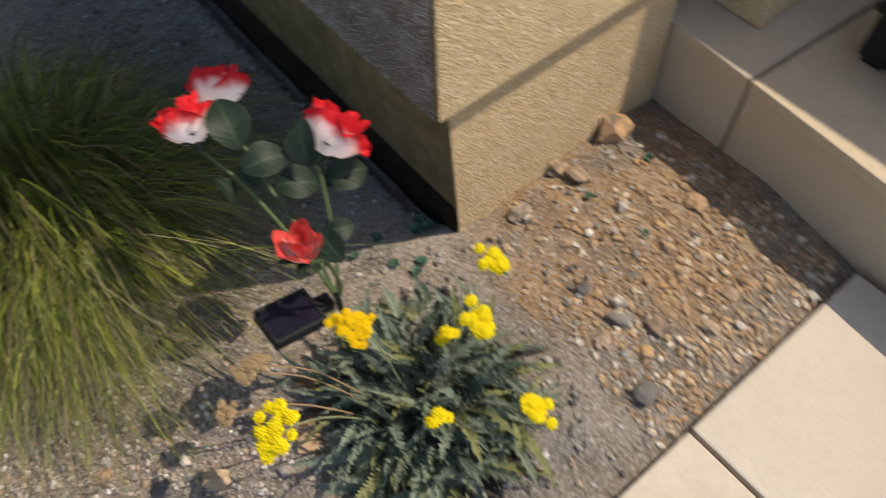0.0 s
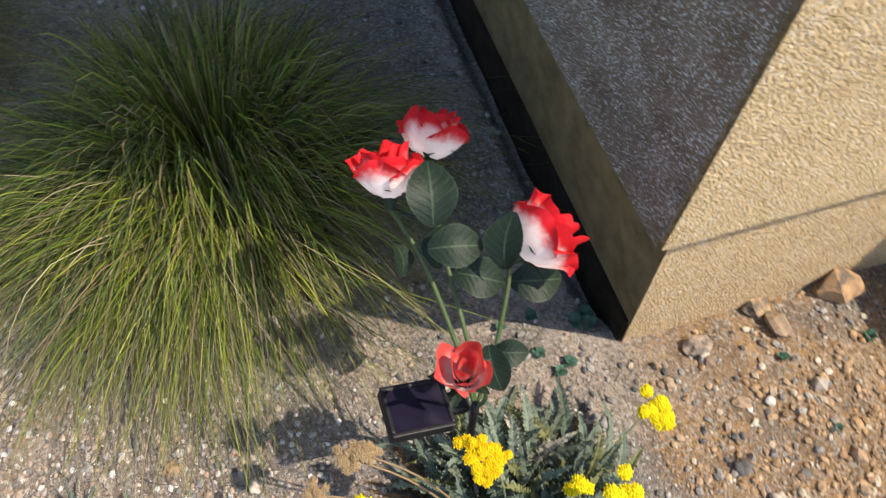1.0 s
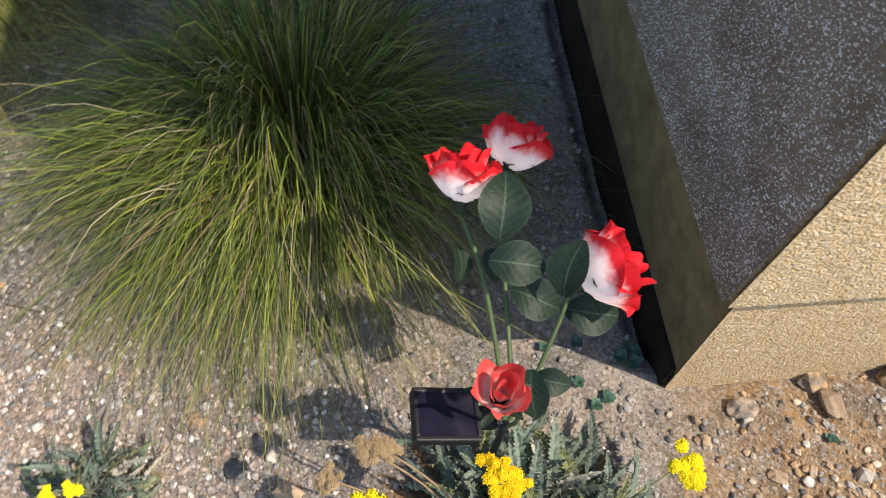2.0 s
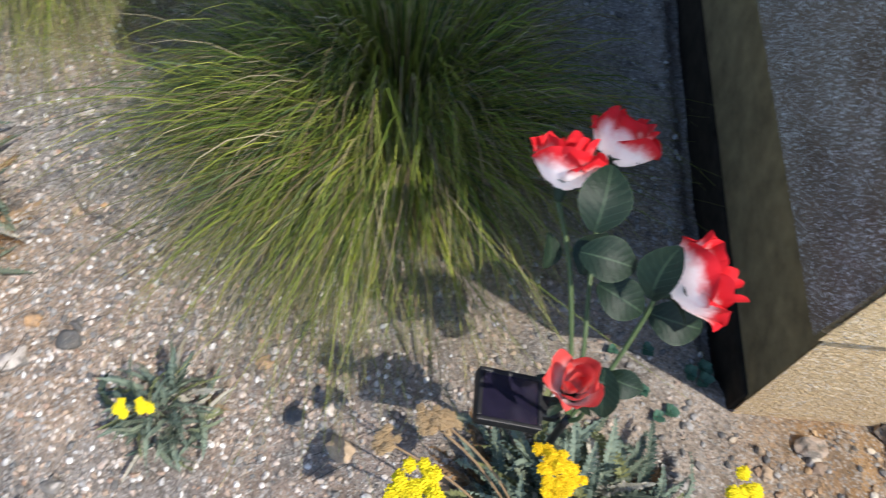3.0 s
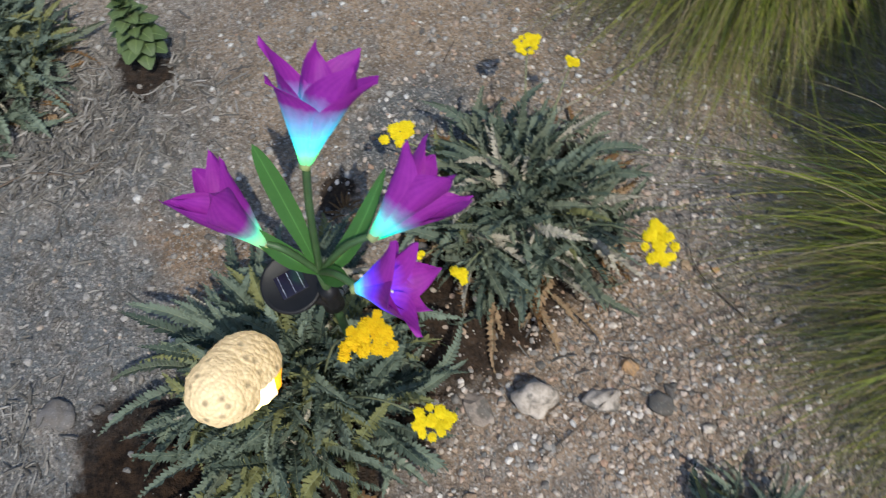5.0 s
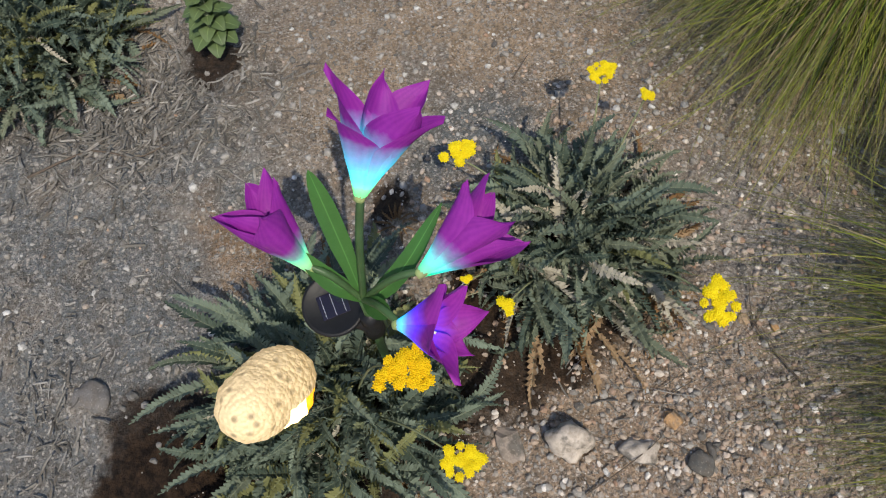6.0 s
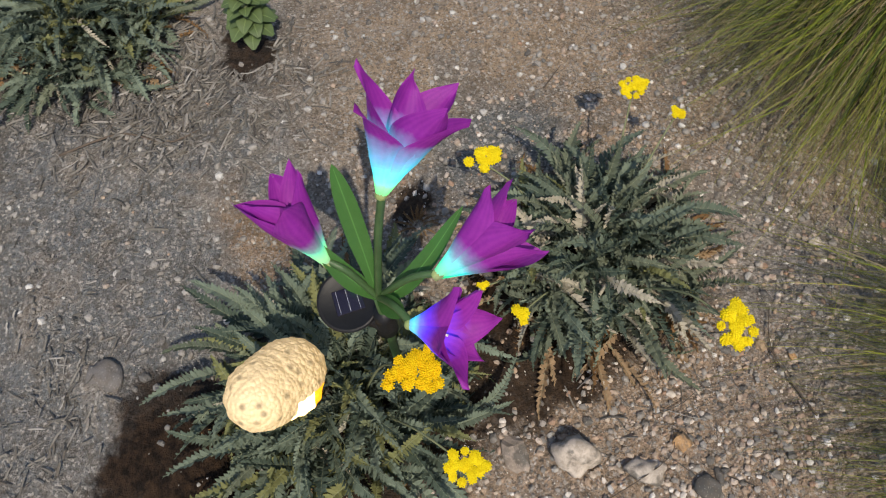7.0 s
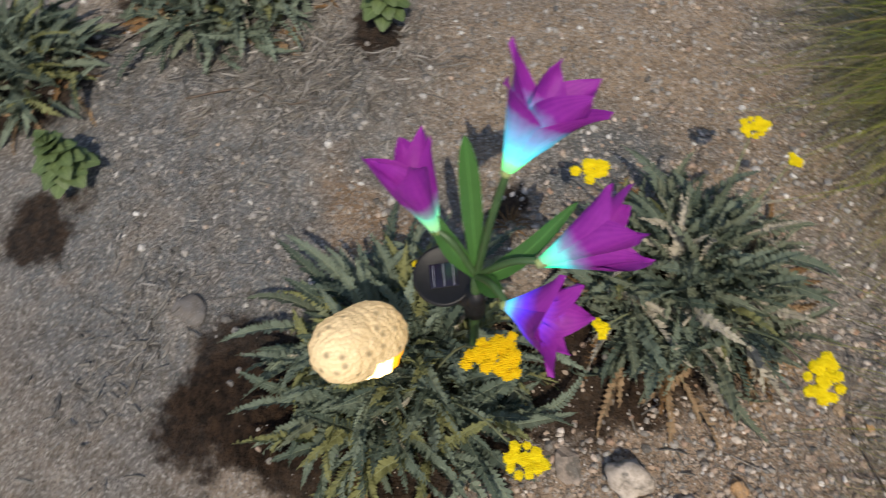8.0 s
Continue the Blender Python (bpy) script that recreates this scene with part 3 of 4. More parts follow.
def rosette(ob, x, y, radius, height, count, seed, faded=0.3, dead=0.12, leaf=1.0):
    """Leaves that rise from the plant's foot: the inner ones upright, the outer ones low."""
    r = np.random.default_rng(seed)
    mass = {}
    for i in range(count):
        f = (i + 0.5) / count
        az = i * 2.39996 + r.normal(0, 0.35)
        rad = radius * 0.58 * math.sqrt(f) * r.uniform(0.5, 1.1)
        elev = radians(84 - 62 * f ** 1.1 + r.normal(0, 16))
        low = f > 0.82 and r.random() < dead * 4
        pool = DEAD if low else FADED if r.random() < faded else LEAVES
        data = pool[int(r.integers(len(pool)))]
        bx, by = x + rad * math.cos(az), y + rad * math.sin(az)
        bz = gz(bx, by) + (0.004 if low else height * 0.42 * (1 - f) * r.uniform(0.2, 1.0) + 0.004)
        s = leaf * r.uniform(0.6, 1.12)
        m = Matrix.Translation((bx, by, bz)) @ Matrix.Rotation(az + r.normal(0, 0.95), 4, "Z") @ Matrix.Rotation(-(radians(6) if low else max(elev, radians(7))), 4, "Y") @ Matrix.Rotation(r.normal(0, 0.75), 4, "X") @ Matrix.Diagonal((s, s, s, 1))
        if count <= 300 or i * 300 // count != (i + 1) * 300 // count:
            part("leaf", data, ob, m)
            continue
        # past three hundred the leaves are joined, in a few tones
        v, face, uv, mat = LEAF_FORM[data.name]
        verts, faces, uvs = mass.setdefault((mat.name, i % 3), ([], [], []))
        k0 = sum(len(q) for q in verts)
        rot = np.array(m.to_3x3())
        verts.append(v @ rot.T + np.array(m.translation))
        faces.append(face + k0)
        uvs.extend(uv)
    for (mat_name, tone), (verts, faces, uvs) in mass.items():
        data = mesh_of("foliage", np.concatenate(verts).tolist(), np.concatenate(faces).tolist(), bpy.data.materials[mat_name], uvs, smooth=False)
        part("foliage", data, ob, kind="stuff")


def flower_head(name, seed, clusters, mat, spread=0.017):
    """A flat yarrow head: many small domed clusters of tiny florets, uneven at the rim."""
    r = np.random.default_rng(seed)
    verts, faces = [], []
    for c in range(clusters):
        a, d = r.uniform(0, math.tau), spread * math.sqrt((c + 0.3) / clusters) * 1.15 * r.uniform(0.8, 1.2)
        cx, cy, cz = d * math.cos(a), d * math.sin(a) * 0.85, r.normal(0, 0.0016) - d * d * 6
        cr = 0.0060 * r.uniform(0.8, 1.25)
        for k in range(30):
            th, q = k * 2.39996 + c, math.sqrt((k + 0.5) / 30)
            p = np.array([cx + cr * q * math.cos(th), cy + cr * q * math.sin(th), cz + 0.0032 * (1 - q * q) + r.normal(0, 0.0005)])
            k0 = len(verts)
            verts += (p + ICO_V * 0.00098 * r.uniform(0.75, 1.35)).tolist()
            faces += (ICO_F + k0).tolist()
        k0 = len(verts)
        verts += (np.array([cx, cy, cz - 0.0012]) + ICO_V * np.array([cr * 0.95, cr * 0.95, 0.0034])).tolist()
        faces += (ICO_F + k0).tolist()
    return mesh_of(name, verts, faces, mat)


HEADS = {"large": flower_head("flower_head", 1, 30, YELLOW, 0.021), "medium": flower_head("flower_head", 2, 18, YELLOW, 0.0165), "small": flower_head("flower_head", 3, 6, YELLOW, 0.0075),
         "ochre": flower_head("flower_head", 4, 30, OCHRE, 0.021), "dried": flower_head("flower_head", 5, 14, BEIGE, 0.0135)}
HEAD_LABEL = {"dried": "dried beige flower head", "ochre": "golden yellow flower head"}


def stalk_with_head(ob, foot, at, kind, axis, size=1.0, spin=0.0):
    """A bent stalk from the plant's foot, with its head on top and the short branches under it."""
    foot, at = Vector(foot), Vector(at)
    under = at - Vector(axis).normalized() * 0.010
    mid = foot.lerp(under, 0.55) + Vector((0, 0, 0.25 * abs(under.z - foot.z)))
    st = part("stalk", tube("stalk", [foot, mid, under], 0.0013, DRY_STALK if kind == "dried" else STALK, 6, 10, 0.0011), ob)
    part("flower_head", HEADS[kind], st, aim(at, axis, spin, size), HEAD_LABEL.get(kind, ""))
    for k in range(4):
        a = k * 1.57 + 0.4
        m = aim(at, axis, spin, size)
        part("branchlet", tube("branchlet", [under - Vector(axis).normalized() * 0.006, m @ Vector((0.009 * math.cos(a), 0.009 * math.sin(a), -0.003))], 0.0008, DRY_STALK if kind == "dried" else STALK, 5, 3), st)


def yarrow(x, y, radius, height, count, seed, label, heads=(), faded=0.3, dead=0.12, leaf=1.0):
    ob = thing("yarrow_plant", (x, y, gz(x, y)), label, "plant", "yarrow plants")
    rosette(ob, x, y, radius, height, count, seed, faded, dead, leaf)
    for at, kind, axis, size in heads:
        fx, fy = x + (at[0] - x) * 0.25, y + (at[1] - y) * 0.25
        stalk_with_head(ob, (fx, fy, 0.02), at, kind, axis, size, at[0] * 40)
    return ob


yarrow(-0.02, 0.455, 0.20, 0.18, 430, 21, "grey-green yarrow with bright yellow flower heads beside the rose light", [
    ((-0.092, 0.462, 0.254), "ochre", (0.1, -0.3, 1), 0.95),
    ((0.056, 0.624, 0.133), "medium", (0.1, -0.2, 1), 1.15),
    ((0.040, 0.494, 0.218), "medium", (0.15, -0.2, 1), 1.15),
    ((0.006, 0.501, 0.15), "small", (0, -0.2, 1), 1.2),
    ((-0.177, 0.361, 0.185), "large", (-0.35, -0.35, 0.8), 1.3),
    ((0.122, 0.417, 0.14), "medium", (0.3, -0.2, 1), 1.1),
    ((0.002, 0.396, 0.15), "small", (0, -0.2, 1), 1.25),
    ((-0.21, 0.412, 0.227), "dried", (-0.2, -0.2, 1), 0.9),
    ((-0.193, 0.425, 0.229), "dried", (0.2, 0.2, 1), 0.75),
    ((-0.225, 0.372, 0.21), "dried", (-0.3, -0.2, 1), 0.85)], faded=0.25, leaf=1.15)
yarrow(-0.772, -0.230, 0.23, 0.17, 480, 22, "leafy grey-green yarrow round the lily light and the owl", [
    ((-0.712, -0.126, 0.253), "ochre", (0.2, 0.1, 1), 1.0),
    ((-0.636, -0.084, 0.183), "large", (0.3, 0.2, 1), 0.82),
    ((-0.84, -0.225, 0.15), "small", (0.1, 0.1, 1), 0.7)], faded=0.12, leaf=1.2)
yarrow(-0.915, 0.095, 0.21, 0.20, 480, 23, "half-faded yarrow with curled grey leaves and yellow heads", [
    ((-0.755, 0.193, 0.19), "large", (0.3, 0.2, 1), 0.95),
    ((-1.087, 0.156, 0.154), "large", (0.25, 0.05, 1), 0.72),
    ((-1.06, 0.21, 0.13), "small", (0.2, 0.1, 1), 0.8),
    ((-1.01, -0.039, 0.13), "medium", (0.25, 0.0, 1), 1.0),
    ((-0.819, -0.012, 0.095), "small", (0.2, 0, 1), 1.0),
    ((-0.87, -0.05, 0.07), "small", (0.2, 0, 1), 0.6)], faded=0.62, dead=0.3, leaf=1.18)
yarrow(-0.465, 0.222, 0.085, 0.08, 110, 24, "small young yarrow with two yellow buds on gravel", [
    ((-0.448, 0.199, 0.135), "small", (0.1, 0, 1), 0.85),
    ((-0.432, 0.219, 0.141), "small", (0.1, 0, 1), 0.85)], faded=0.45, leaf=0.66)
yarrow(-1.42, -0.66, 0.25, 0.16, 480, 25, "dense dark green yarrow clump without flowers", faded=0.1, leaf=1.15)
yarrow(-1.18, -0.93, 0.17, 0.14, 220, 26, "dense dark green yarrow clump without flowers", faded=0.1)


# ---- succulents and seedlings ----
def oval_leaf(name, length, width, mat, cup=0.25, thick=0.0, bend=0.3, steps=8, saw=0.0):
    """A pointed oval leaf along local x with a folded rib; uv v runs from foot to tip."""
    verts, faces, uvs = [], [], []
    for i in range(steps + 1):
        t = i / steps
        w = width * math.sin(math.pi * min(1.0, t * 0.94 + 0.04)) ** 0.75 * (1 + saw * (i % 2))
        z = bend * length * (t - t * t) - 0.25 * bend * length * t * t
        for k in (-1, -0.5, 0, 0.5, 1):
            verts.append((t * length, k * w, z + cup * abs(k) * w - thick * (1 - k * k)))
            uvs.append((0.5 + 0.5 * k, t))
    for i in range(steps):
        for k in range(4):
            a = i * 5 + k
            faces.append((a, a + 5, a + 6, a + 1))
    return mesh_of(name, verts, faces, mat, uvs)


def leaf_green(name, a, b, rough=0.5, gloss=0.3, thin=0.12):
    n = Nodes(name)
    col = n.mix(n.math("ADD", n.math("MULTIPLY", n.noise(80, 4), 0.6), n.math("MULTIPLY", n.random(), 0.4)), a, b)
    vein = n.ramp(n.math("ABSOLUTE", n.math("SUBTRACT", n.uv(0), 0.5)), [(0.0, 0.5), (0.05, 0.0)])
    col = n.mix(vein, col, tuple(min(1, c * 1.9) for c in b))
    return n.done(col, rough, n.bump(n.noise(300, 3), 0.0006, 0.6), spec=gloss, trans=thin)


SUCC = leaf_green("succulent_green", (0.06, 0.10, 0.035), (0.13, 0.18, 0.075))
SPROUT = leaf_green("seedling_green", (0.035, 0.085, 0.055), (0.06, 0.13, 0.085))
succ_leaf, sprout_leaf = oval_leaf("leaf", 0.042, 0.017, SUCC, 0.35, -0.002, 0.6), oval_leaf("leaf", 0.010, 0.0045, SPROUT, 0.2, 0, 0.2)


def succulent(x, y, height, seed, label):
    r = np.random.default_rng(seed)
    ob = thing("succulent", (x, y, gz(x, y)), label, "succulent")
    part("stem", tube("stem", [(x, y, -0.005), (x + 0.01, y, height * 0.5), (x, y, height)], 0.007, STALK, 8, 6, 0.005), ob)
    for i in range(46):
        f = i / 45
        az = i * 2.39996
        m = Matrix.Translation((x, y, 0.012 + height * f)) @ Matrix.Rotation(az, 4, "Z") @ Matrix.Rotation(-radians(5 + 70 * f ** 2 + r.normal(0, 5)), 4, "Y") @ Matrix.Diagonal((*[(1.15 - 0.6 * f) * r.uniform(0.85, 1.1)] * 3, 1))
        part("leaf", succ_leaf, ob, m)


succulent(-1.37, -0.375, 0.10, 31, "green rosette succulent on a short stem over damp soil")
succulent(-0.995, -0.775, 0.07, 32, "green rosette succulent over damp brown soil")


def seedling(x, y, seed, size=1.0):
    r = np.random.default_rng(seed)
    ob = thing("seedling", (x, y, gz(x, y)), "tiny dark green seedling on bare soil", "seedling", "seedlings beside the wall")
    for i in range(12):
        az = i * 2.39996 + r.normal(0, 0.3)
        m = Matrix.Translation((x + 0.003 * math.cos(az) * r.random(), y + 0.003 * math.sin(az) * r.random(), gz(x, y) + 0.002 + 0.003 * r.random())) @ Matrix.Rotation(az, 4, "Z") @ Matrix.Rotation(-radians(r.uniform(10, 55)), 4, "Y") @ Matrix.Diagonal((*[size * r.uniform(0.8, 1.3)] * 3, 1))
        part("leaf", sprout_leaf, ob, m)


for i, (x, y, s) in enumerate(((-0.118, 0.736, 0.9), (-0.059, 0.752, 1.0), (-0.051, 0.771, 0.9), (-0.041, 0.757, 1.0), (-0.045, 0.692, 0.9), (-0.052, 0.673, 0.7), (-0.086, 0.685, 0.8), (0.317, 0.904, 0.8), (0.214, 0.822, 0.7), (0.295, 0.749, 0.6), (-0.15, 0.70, 0.7))):
    seedling(x, y, 40 + i, s)


# ---- the rose light ----
def petal_material(name, foot, rim, lo, hi, rough=0.6, glow=0.0):
    """Dyed cloth from foot to rim; glow: the diode that shines through the foot."""
    n = Nodes(name)
    t = n.math("ADD", n.uv(), n.math("MULTIPLY_ADD", n.noise(70, 4), 0.5, -0.25))
    col = n.mix(n.smooth(t, lo, hi), foot, rim)
    col = n.mix(n.math("MULTIPLY", n.noise(220, 3), 0.25), col, tuple(c * 0.75 for c in rim))
    shine = n.ramp(t, [(0.2, (1.0, 0.93, 0.95)), (hi, (0.0, 0.0, 0.0))])
    return n.done(col, rough, n.bump(n.noise(420, 3), 0.0006, 0.7), spec=0.25, emit=shine, power=glow, trans=0.3)


RED_WHITE = petal_material("red_white_petal", (0.88, 0.83, 0.80), (0.72, 0.018, 0.028), 0.42, 0.82, glow=0.20)
RED = petal_material("coral_petal", (0.86, 0.70, 0.70), (0.74, 0.085, 0.075), 0.10, 0.78)


def rose_leaf_cloth():
    """Dark printed cloth with a pale rib, side veins and frayed lighter rim."""
    n = Nodes("fabric_rose_leaf")
    side = n.math("ABSOLUTE", n.math("SUBTRACT", n.uv(0), 0.5))
    col = n.mix(n.noise(95, 4), (0.004, 0.012, 0.007), (0.015, 0.031, 0.016))
    wave = n.math("SINE", n.math("MULTIPLY", n.math("SUBTRACT", n.uv(1), n.math("MULTIPLY", side, 0.55)), 44.0))
    col = n.mix(n.ramp(wave, [(0.93, 0.0), (1.0, 0.35)]), col, (0.05, 0.085, 0.05))
    col = n.mix(n.ramp(side, [(0.0, 0.7), (0.035, 0.0)]), col, (0.07, 0.11, 0.06))
    col = n.mix(n.ramp(side, [(0.44, 0.0), (0.5, 0.35)]), col, (0.05, 0.08, 0.045))
    h = n.math("ADD", n.math("MULTIPLY", wave, -0.12), n.noise(300, 3))
    return n.done(col, 0.55, n.bump(h, 0.0008, 0.7), spec=0.3, trans=0.1)


ROSE_LEAF = rose_leaf_cloth()
ROSE_STEM = plain("green_plastic_stem", (0.075, 0.11, 0.04), 0.5)
CELL = plain("solar_cell", (0.012, 0.010, 0.022), 0.12, 0.15, 40, spec=0.6, bump=0.0001)
CELL_LINE = plain("cell_line", (0.55, 0.57, 0.60), 0.4)


def rose_petal(name, radius, height, half, seed, mat, flare=0.25, ruffle=0.1):
    """One cupped, ruffled petal of a rose; local z is the flower's axis."""
    r = np.random.default_rng(seed)
    verts, faces, uvs = [], [], []
    n, m = 15, 13
    ph, lean, tall = r.uniform(0, 6.3), r.uniform(-0.25, 0.25), r.uniform(0.9, 1.1)
    for j in range(m):
        t = j / (m - 1)
        for i in range(n):
            s = -1 + 2 * i / (n - 1)
            cap = 1 - 0.36 * abs(s + 0.3 * lean) ** 3.2 * t * t
            a = s * half * (0.62 + 0.38 * math.sin(math.pi * min(1, t * 0.75 + 0.12)))
            rr = radius * (0.17 + 0.83 * math.sin(t ** 0.72 * math.pi * 0.5)) + flare * radius * max(0, t - 0.62) ** 1.4 * 4.5
            rr += ruffle * radius * t ** 2.2 * (math.sin(4.0 * s + ph) + 0.35 * math.sin(8.0 * s + 2.1 * ph))
            z = height * tall * (t * cap + lean * 0.3 * s * t * t + 0.45 * ruffle * t ** 3 * math.sin(4.5 * s + 1.7 * ph)) - height * flare * 1.6 * max(0, t - 0.78)
            verts.append((rr * math.cos(a), rr * math.sin(a), z))
            uvs.append(((s + 1) / 2, t))
    for j in range(m - 1):
        for i in range(n - 1):
            a = j * n + i
            faces.append((a, a + 1, a + n + 1, a + n))
    return mesh_of(name, verts, faces, mat, uvs)


def rose_meshes(mat, size, flare):
    rings = [(0.26, 1.02, 1.3, 0.0), (0.48, 1.12, 1.1, 0.03), (0.74, 1.06, 0.98, 0.10), (0.98, 0.88, 0.88, flare)]
    return [[rose_petal("petal", size * r, size * 1.36 * h, w, 50 + 9 * k + q, mat, f, 0.05 + 0.02 * k) for q in range(4)] for k, (r, h, w, f) in enumerate(rings)]


ROSES = {"two_tone": rose_meshes(RED_WHITE, 0.031, 0.09), "coral": rose_meshes(RED, 0.026, 0.0)}
sepal_mesh = oval_leaf("sepal", 0.026, 0.006, ROSE_LEAF, 0.3, 0, 0.5)
rose_leaf_mesh = oval_leaf("leaf", 0.056, 0.0215, ROSE_LEAF, 0.24, 0, 0.6, 24, 0.035)


def rose(ob, at, axis, kind, size, spin, label):
    """A fabric rose under the light: petals and sepals are its pieces."""
    cup = part("rose", tube("rose", [(0, 0, -0.010), (0, 0, -0.004), (0, 0, 0.004)], 0.004, ROSE_LEAF, 10, 5, 0.008), ob, aim(at, axis, spin, size), label)
    for k, (ring, count) in enumerate(zip(ROSES[kind], (3, 4, 5, 5) if kind == "two_tone" else (3, 3, 4, 0))):
        for i in range(count):
            part("petal", ring[(i + k) % 4], cup, Matrix.Rotation(i * math.tau / count + k * 0.7 + 0.15 * math.sin(i * 3.7 + spin), 4, "Z") @ Matrix.Rotation(0.12 * math.sin(i * 2.1 + k + spin), 4, "Y"))
    for i in range(5):
        part("sepal", sepal_mesh, cup, Matrix.Translation((0, 0, -0.004)) @ Matrix.Rotation(i * math.tau / 5, 4, "Z") @ Matrix.Translation((0.004, 0, 0)) @ Matrix.Rotation(radians(-25 - 14 * (i % 2)), 4, "Y"))


def flat_leaf(ob, mesh, centre, tip_dir, normal, size):
    """A leaf whose middle lies at centre."""
    x = Vector(tip_dir).normalized()
    z = (Vector(normal) - x * Vector(normal).dot(x)).normalized()
    y = z.cross(x)
    m = Matrix((x, y, z)).transposed().to_4x4()
    m = Matrix.Translation(centre) @ m @ Matrix.Diagonal((size, size, size, 1)) @ Matrix.Translation((-0.028, 0, 0))
    part("leaf", mesh, ob, m)


rose_light = thing("rose_solar_light", (-0.118, 0.515, 0.0), "solar garden stake with red and white fabric roses in yarrow", "garden light")
J = Vector((-0.120, 0.512, 0.215))
part("stake", tube("stake", [(-0.118, 0.515, -0.03), (-0.119, 0.513, 0.1), J + Vector((0, 0, 0.01))], 0.0042, BLACK, 10, 8), rose_light)
ROSE_AT = [((-0.253, 0.598, 0.385), (-0.42, 0.66, 0.66), "two_tone", 1.0, 0.3, "red fabric rose with a white foot", ((-0.150, 0.535, 0.27), (-0.205, 0.572, 0.34))),
           ((-0.246, 0.668, 0.364), (-0.26, 0.78, 0.62), "two_tone", 1.0, 1.5, "red fabric rose with a white foot", ((-0.145, 0.545, 0.27), (-0.205, 0.610, 0.32))),
           ((-0.133, 0.612, 0.356), (0.52, 0.74, 0.36), "two_tone", 1.2, 0.9, "red fabric rose with a white foot", ((-0.120, 0.545, 0.26), (-0.130, 0.590, 0.32))),
           ((-0.129, 0.484, 0.352), (-0.06, 0.02, 0.95), "coral", 1.0, 0.4, "coral red fabric rose, half open", ((-0.112, 0.512, 0.25), (-0.118, 0.505, 0.31)))]
for at, axis, kind, size, spin, label, way in ROSE_AT:
    foot = Vector(at) - Vector(axis).normalized() * 0.008
    part("stem", tube("stem", [J, *way, foot], 0.0023, ROSE_STEM, 8, 14), rose_light)
    rose(rose_light, at, axis, kind, size, spin, label)
VIEW = (0.15, -0.45, 0.88)
for c, d, s, edge in (((-0.215, 0.601, 0.414), (-0.4, 0.65, 0.5), 1.08, 0.1), ((-0.181, 0.582, 0.379), (0.83, 0.5, 0.0), 0.95, -0.2), ((-0.155, 0.584, 0.340), (0.75, 0.25, -0.15), 0.92, 0.3),
                      ((-0.142, 0.604, 0.385), (-0.25, 0.65, 0.5), 0.95, -0.4), ((-0.110, 0.616, 0.318), (0.85, 0.5, -0.05), 1.0, 0.25), ((-0.104, 0.533, 0.330), (0.9, 0.35, 0.05), 0.62, 0.9),
                      ((-0.111, 0.514, 0.328), (0.45, -0.5, -0.3), 0.8, -0.2), ((-0.226, 0.562, 0.355), (-0.35, 0.5, 0.5), 0.6, 0.9), ((-0.196, 0.585, 0.365), (-0.2, 0.7, 0.4), 0.8, -0.5)):
    flat_leaf(rose_light, rose_leaf_mesh, c, d, (VIEW[0] + 1.4 * edge, VIEW[1] + 0.5 * edge, VIEW[2]), 0.93 * s)


def solar_box(ob, tl, bl, br):
    """The tilted panel: a bevelled tray with a sunk cell, a raised rim and a hinge."""
    tl, bl, br = Vector(tl), Vector(bl), Vector(br)
    x, y = (br - bl), (tl - bl)
    w, h = x.length, y.length
    x.normalize()
    z = x.cross(y).normalized()
    y = z.cross(x)
    m = Matrix((x, y, z)).transposed().to_4x4()
    m.translation = bl + x * w / 2 + y * h / 2
    tray = part("panel_tray", (block((-w / 2, -h / 2, -0.016), (w / 2, h / 2, -0.002), 0.003, 3, m), BLACK), ob, label="black plastic panel tray")
    rim = 0.0045
    for lo, hi in (((-w / 2, -h / 2, -0.003), (w / 2, -h / 2 + rim, 0.001)), ((-w / 2, h / 2 - rim, -0.003), (w / 2, h / 2, 0.001)), ((-w / 2, -h / 2 + rim, -0.003), (-w / 2 + rim, h / 2 - rim, 0.001)), ((w / 2 - rim, -h / 2 + rim, -0.003), (w / 2, h / 2 - rim, 0.001))):
        part("rim", (block(lo, hi, 0.0012, 2, m), BLACK), tray)
    part("solar_cell", (block((-w / 2 + rim, -h / 2 + rim, -0.003), (w / 2 - rim, h / 2 - rim, -0.001), 0, 1, m), CELL), tray, label="glossy dark solar cell")
    part("cell_line", (block((-0.0004, -h / 2 + rim + 0.001, -0.001), (0.0004, h / 2 - rim - 0.001, -0.0007), 0, 1, m), CELL), tray)
    part("hinge", (block((w / 2 - 0.002, -0.011, -0.018), (w / 2 + 0.022, 0.011, -0.003), 0.004, 3, m), BLACK), tray)
    return m


solar_box(rose_light, (-0.211, 0.488, 0.225), (-0.178, 0.446, 0.228), (-0.129, 0.489, 0.212))

# ---- the lily light ----
LILY_PURPLE, LILY_DEEP = (0.36, 0.035, 0.42), (0.20, 0.012, 0.25)


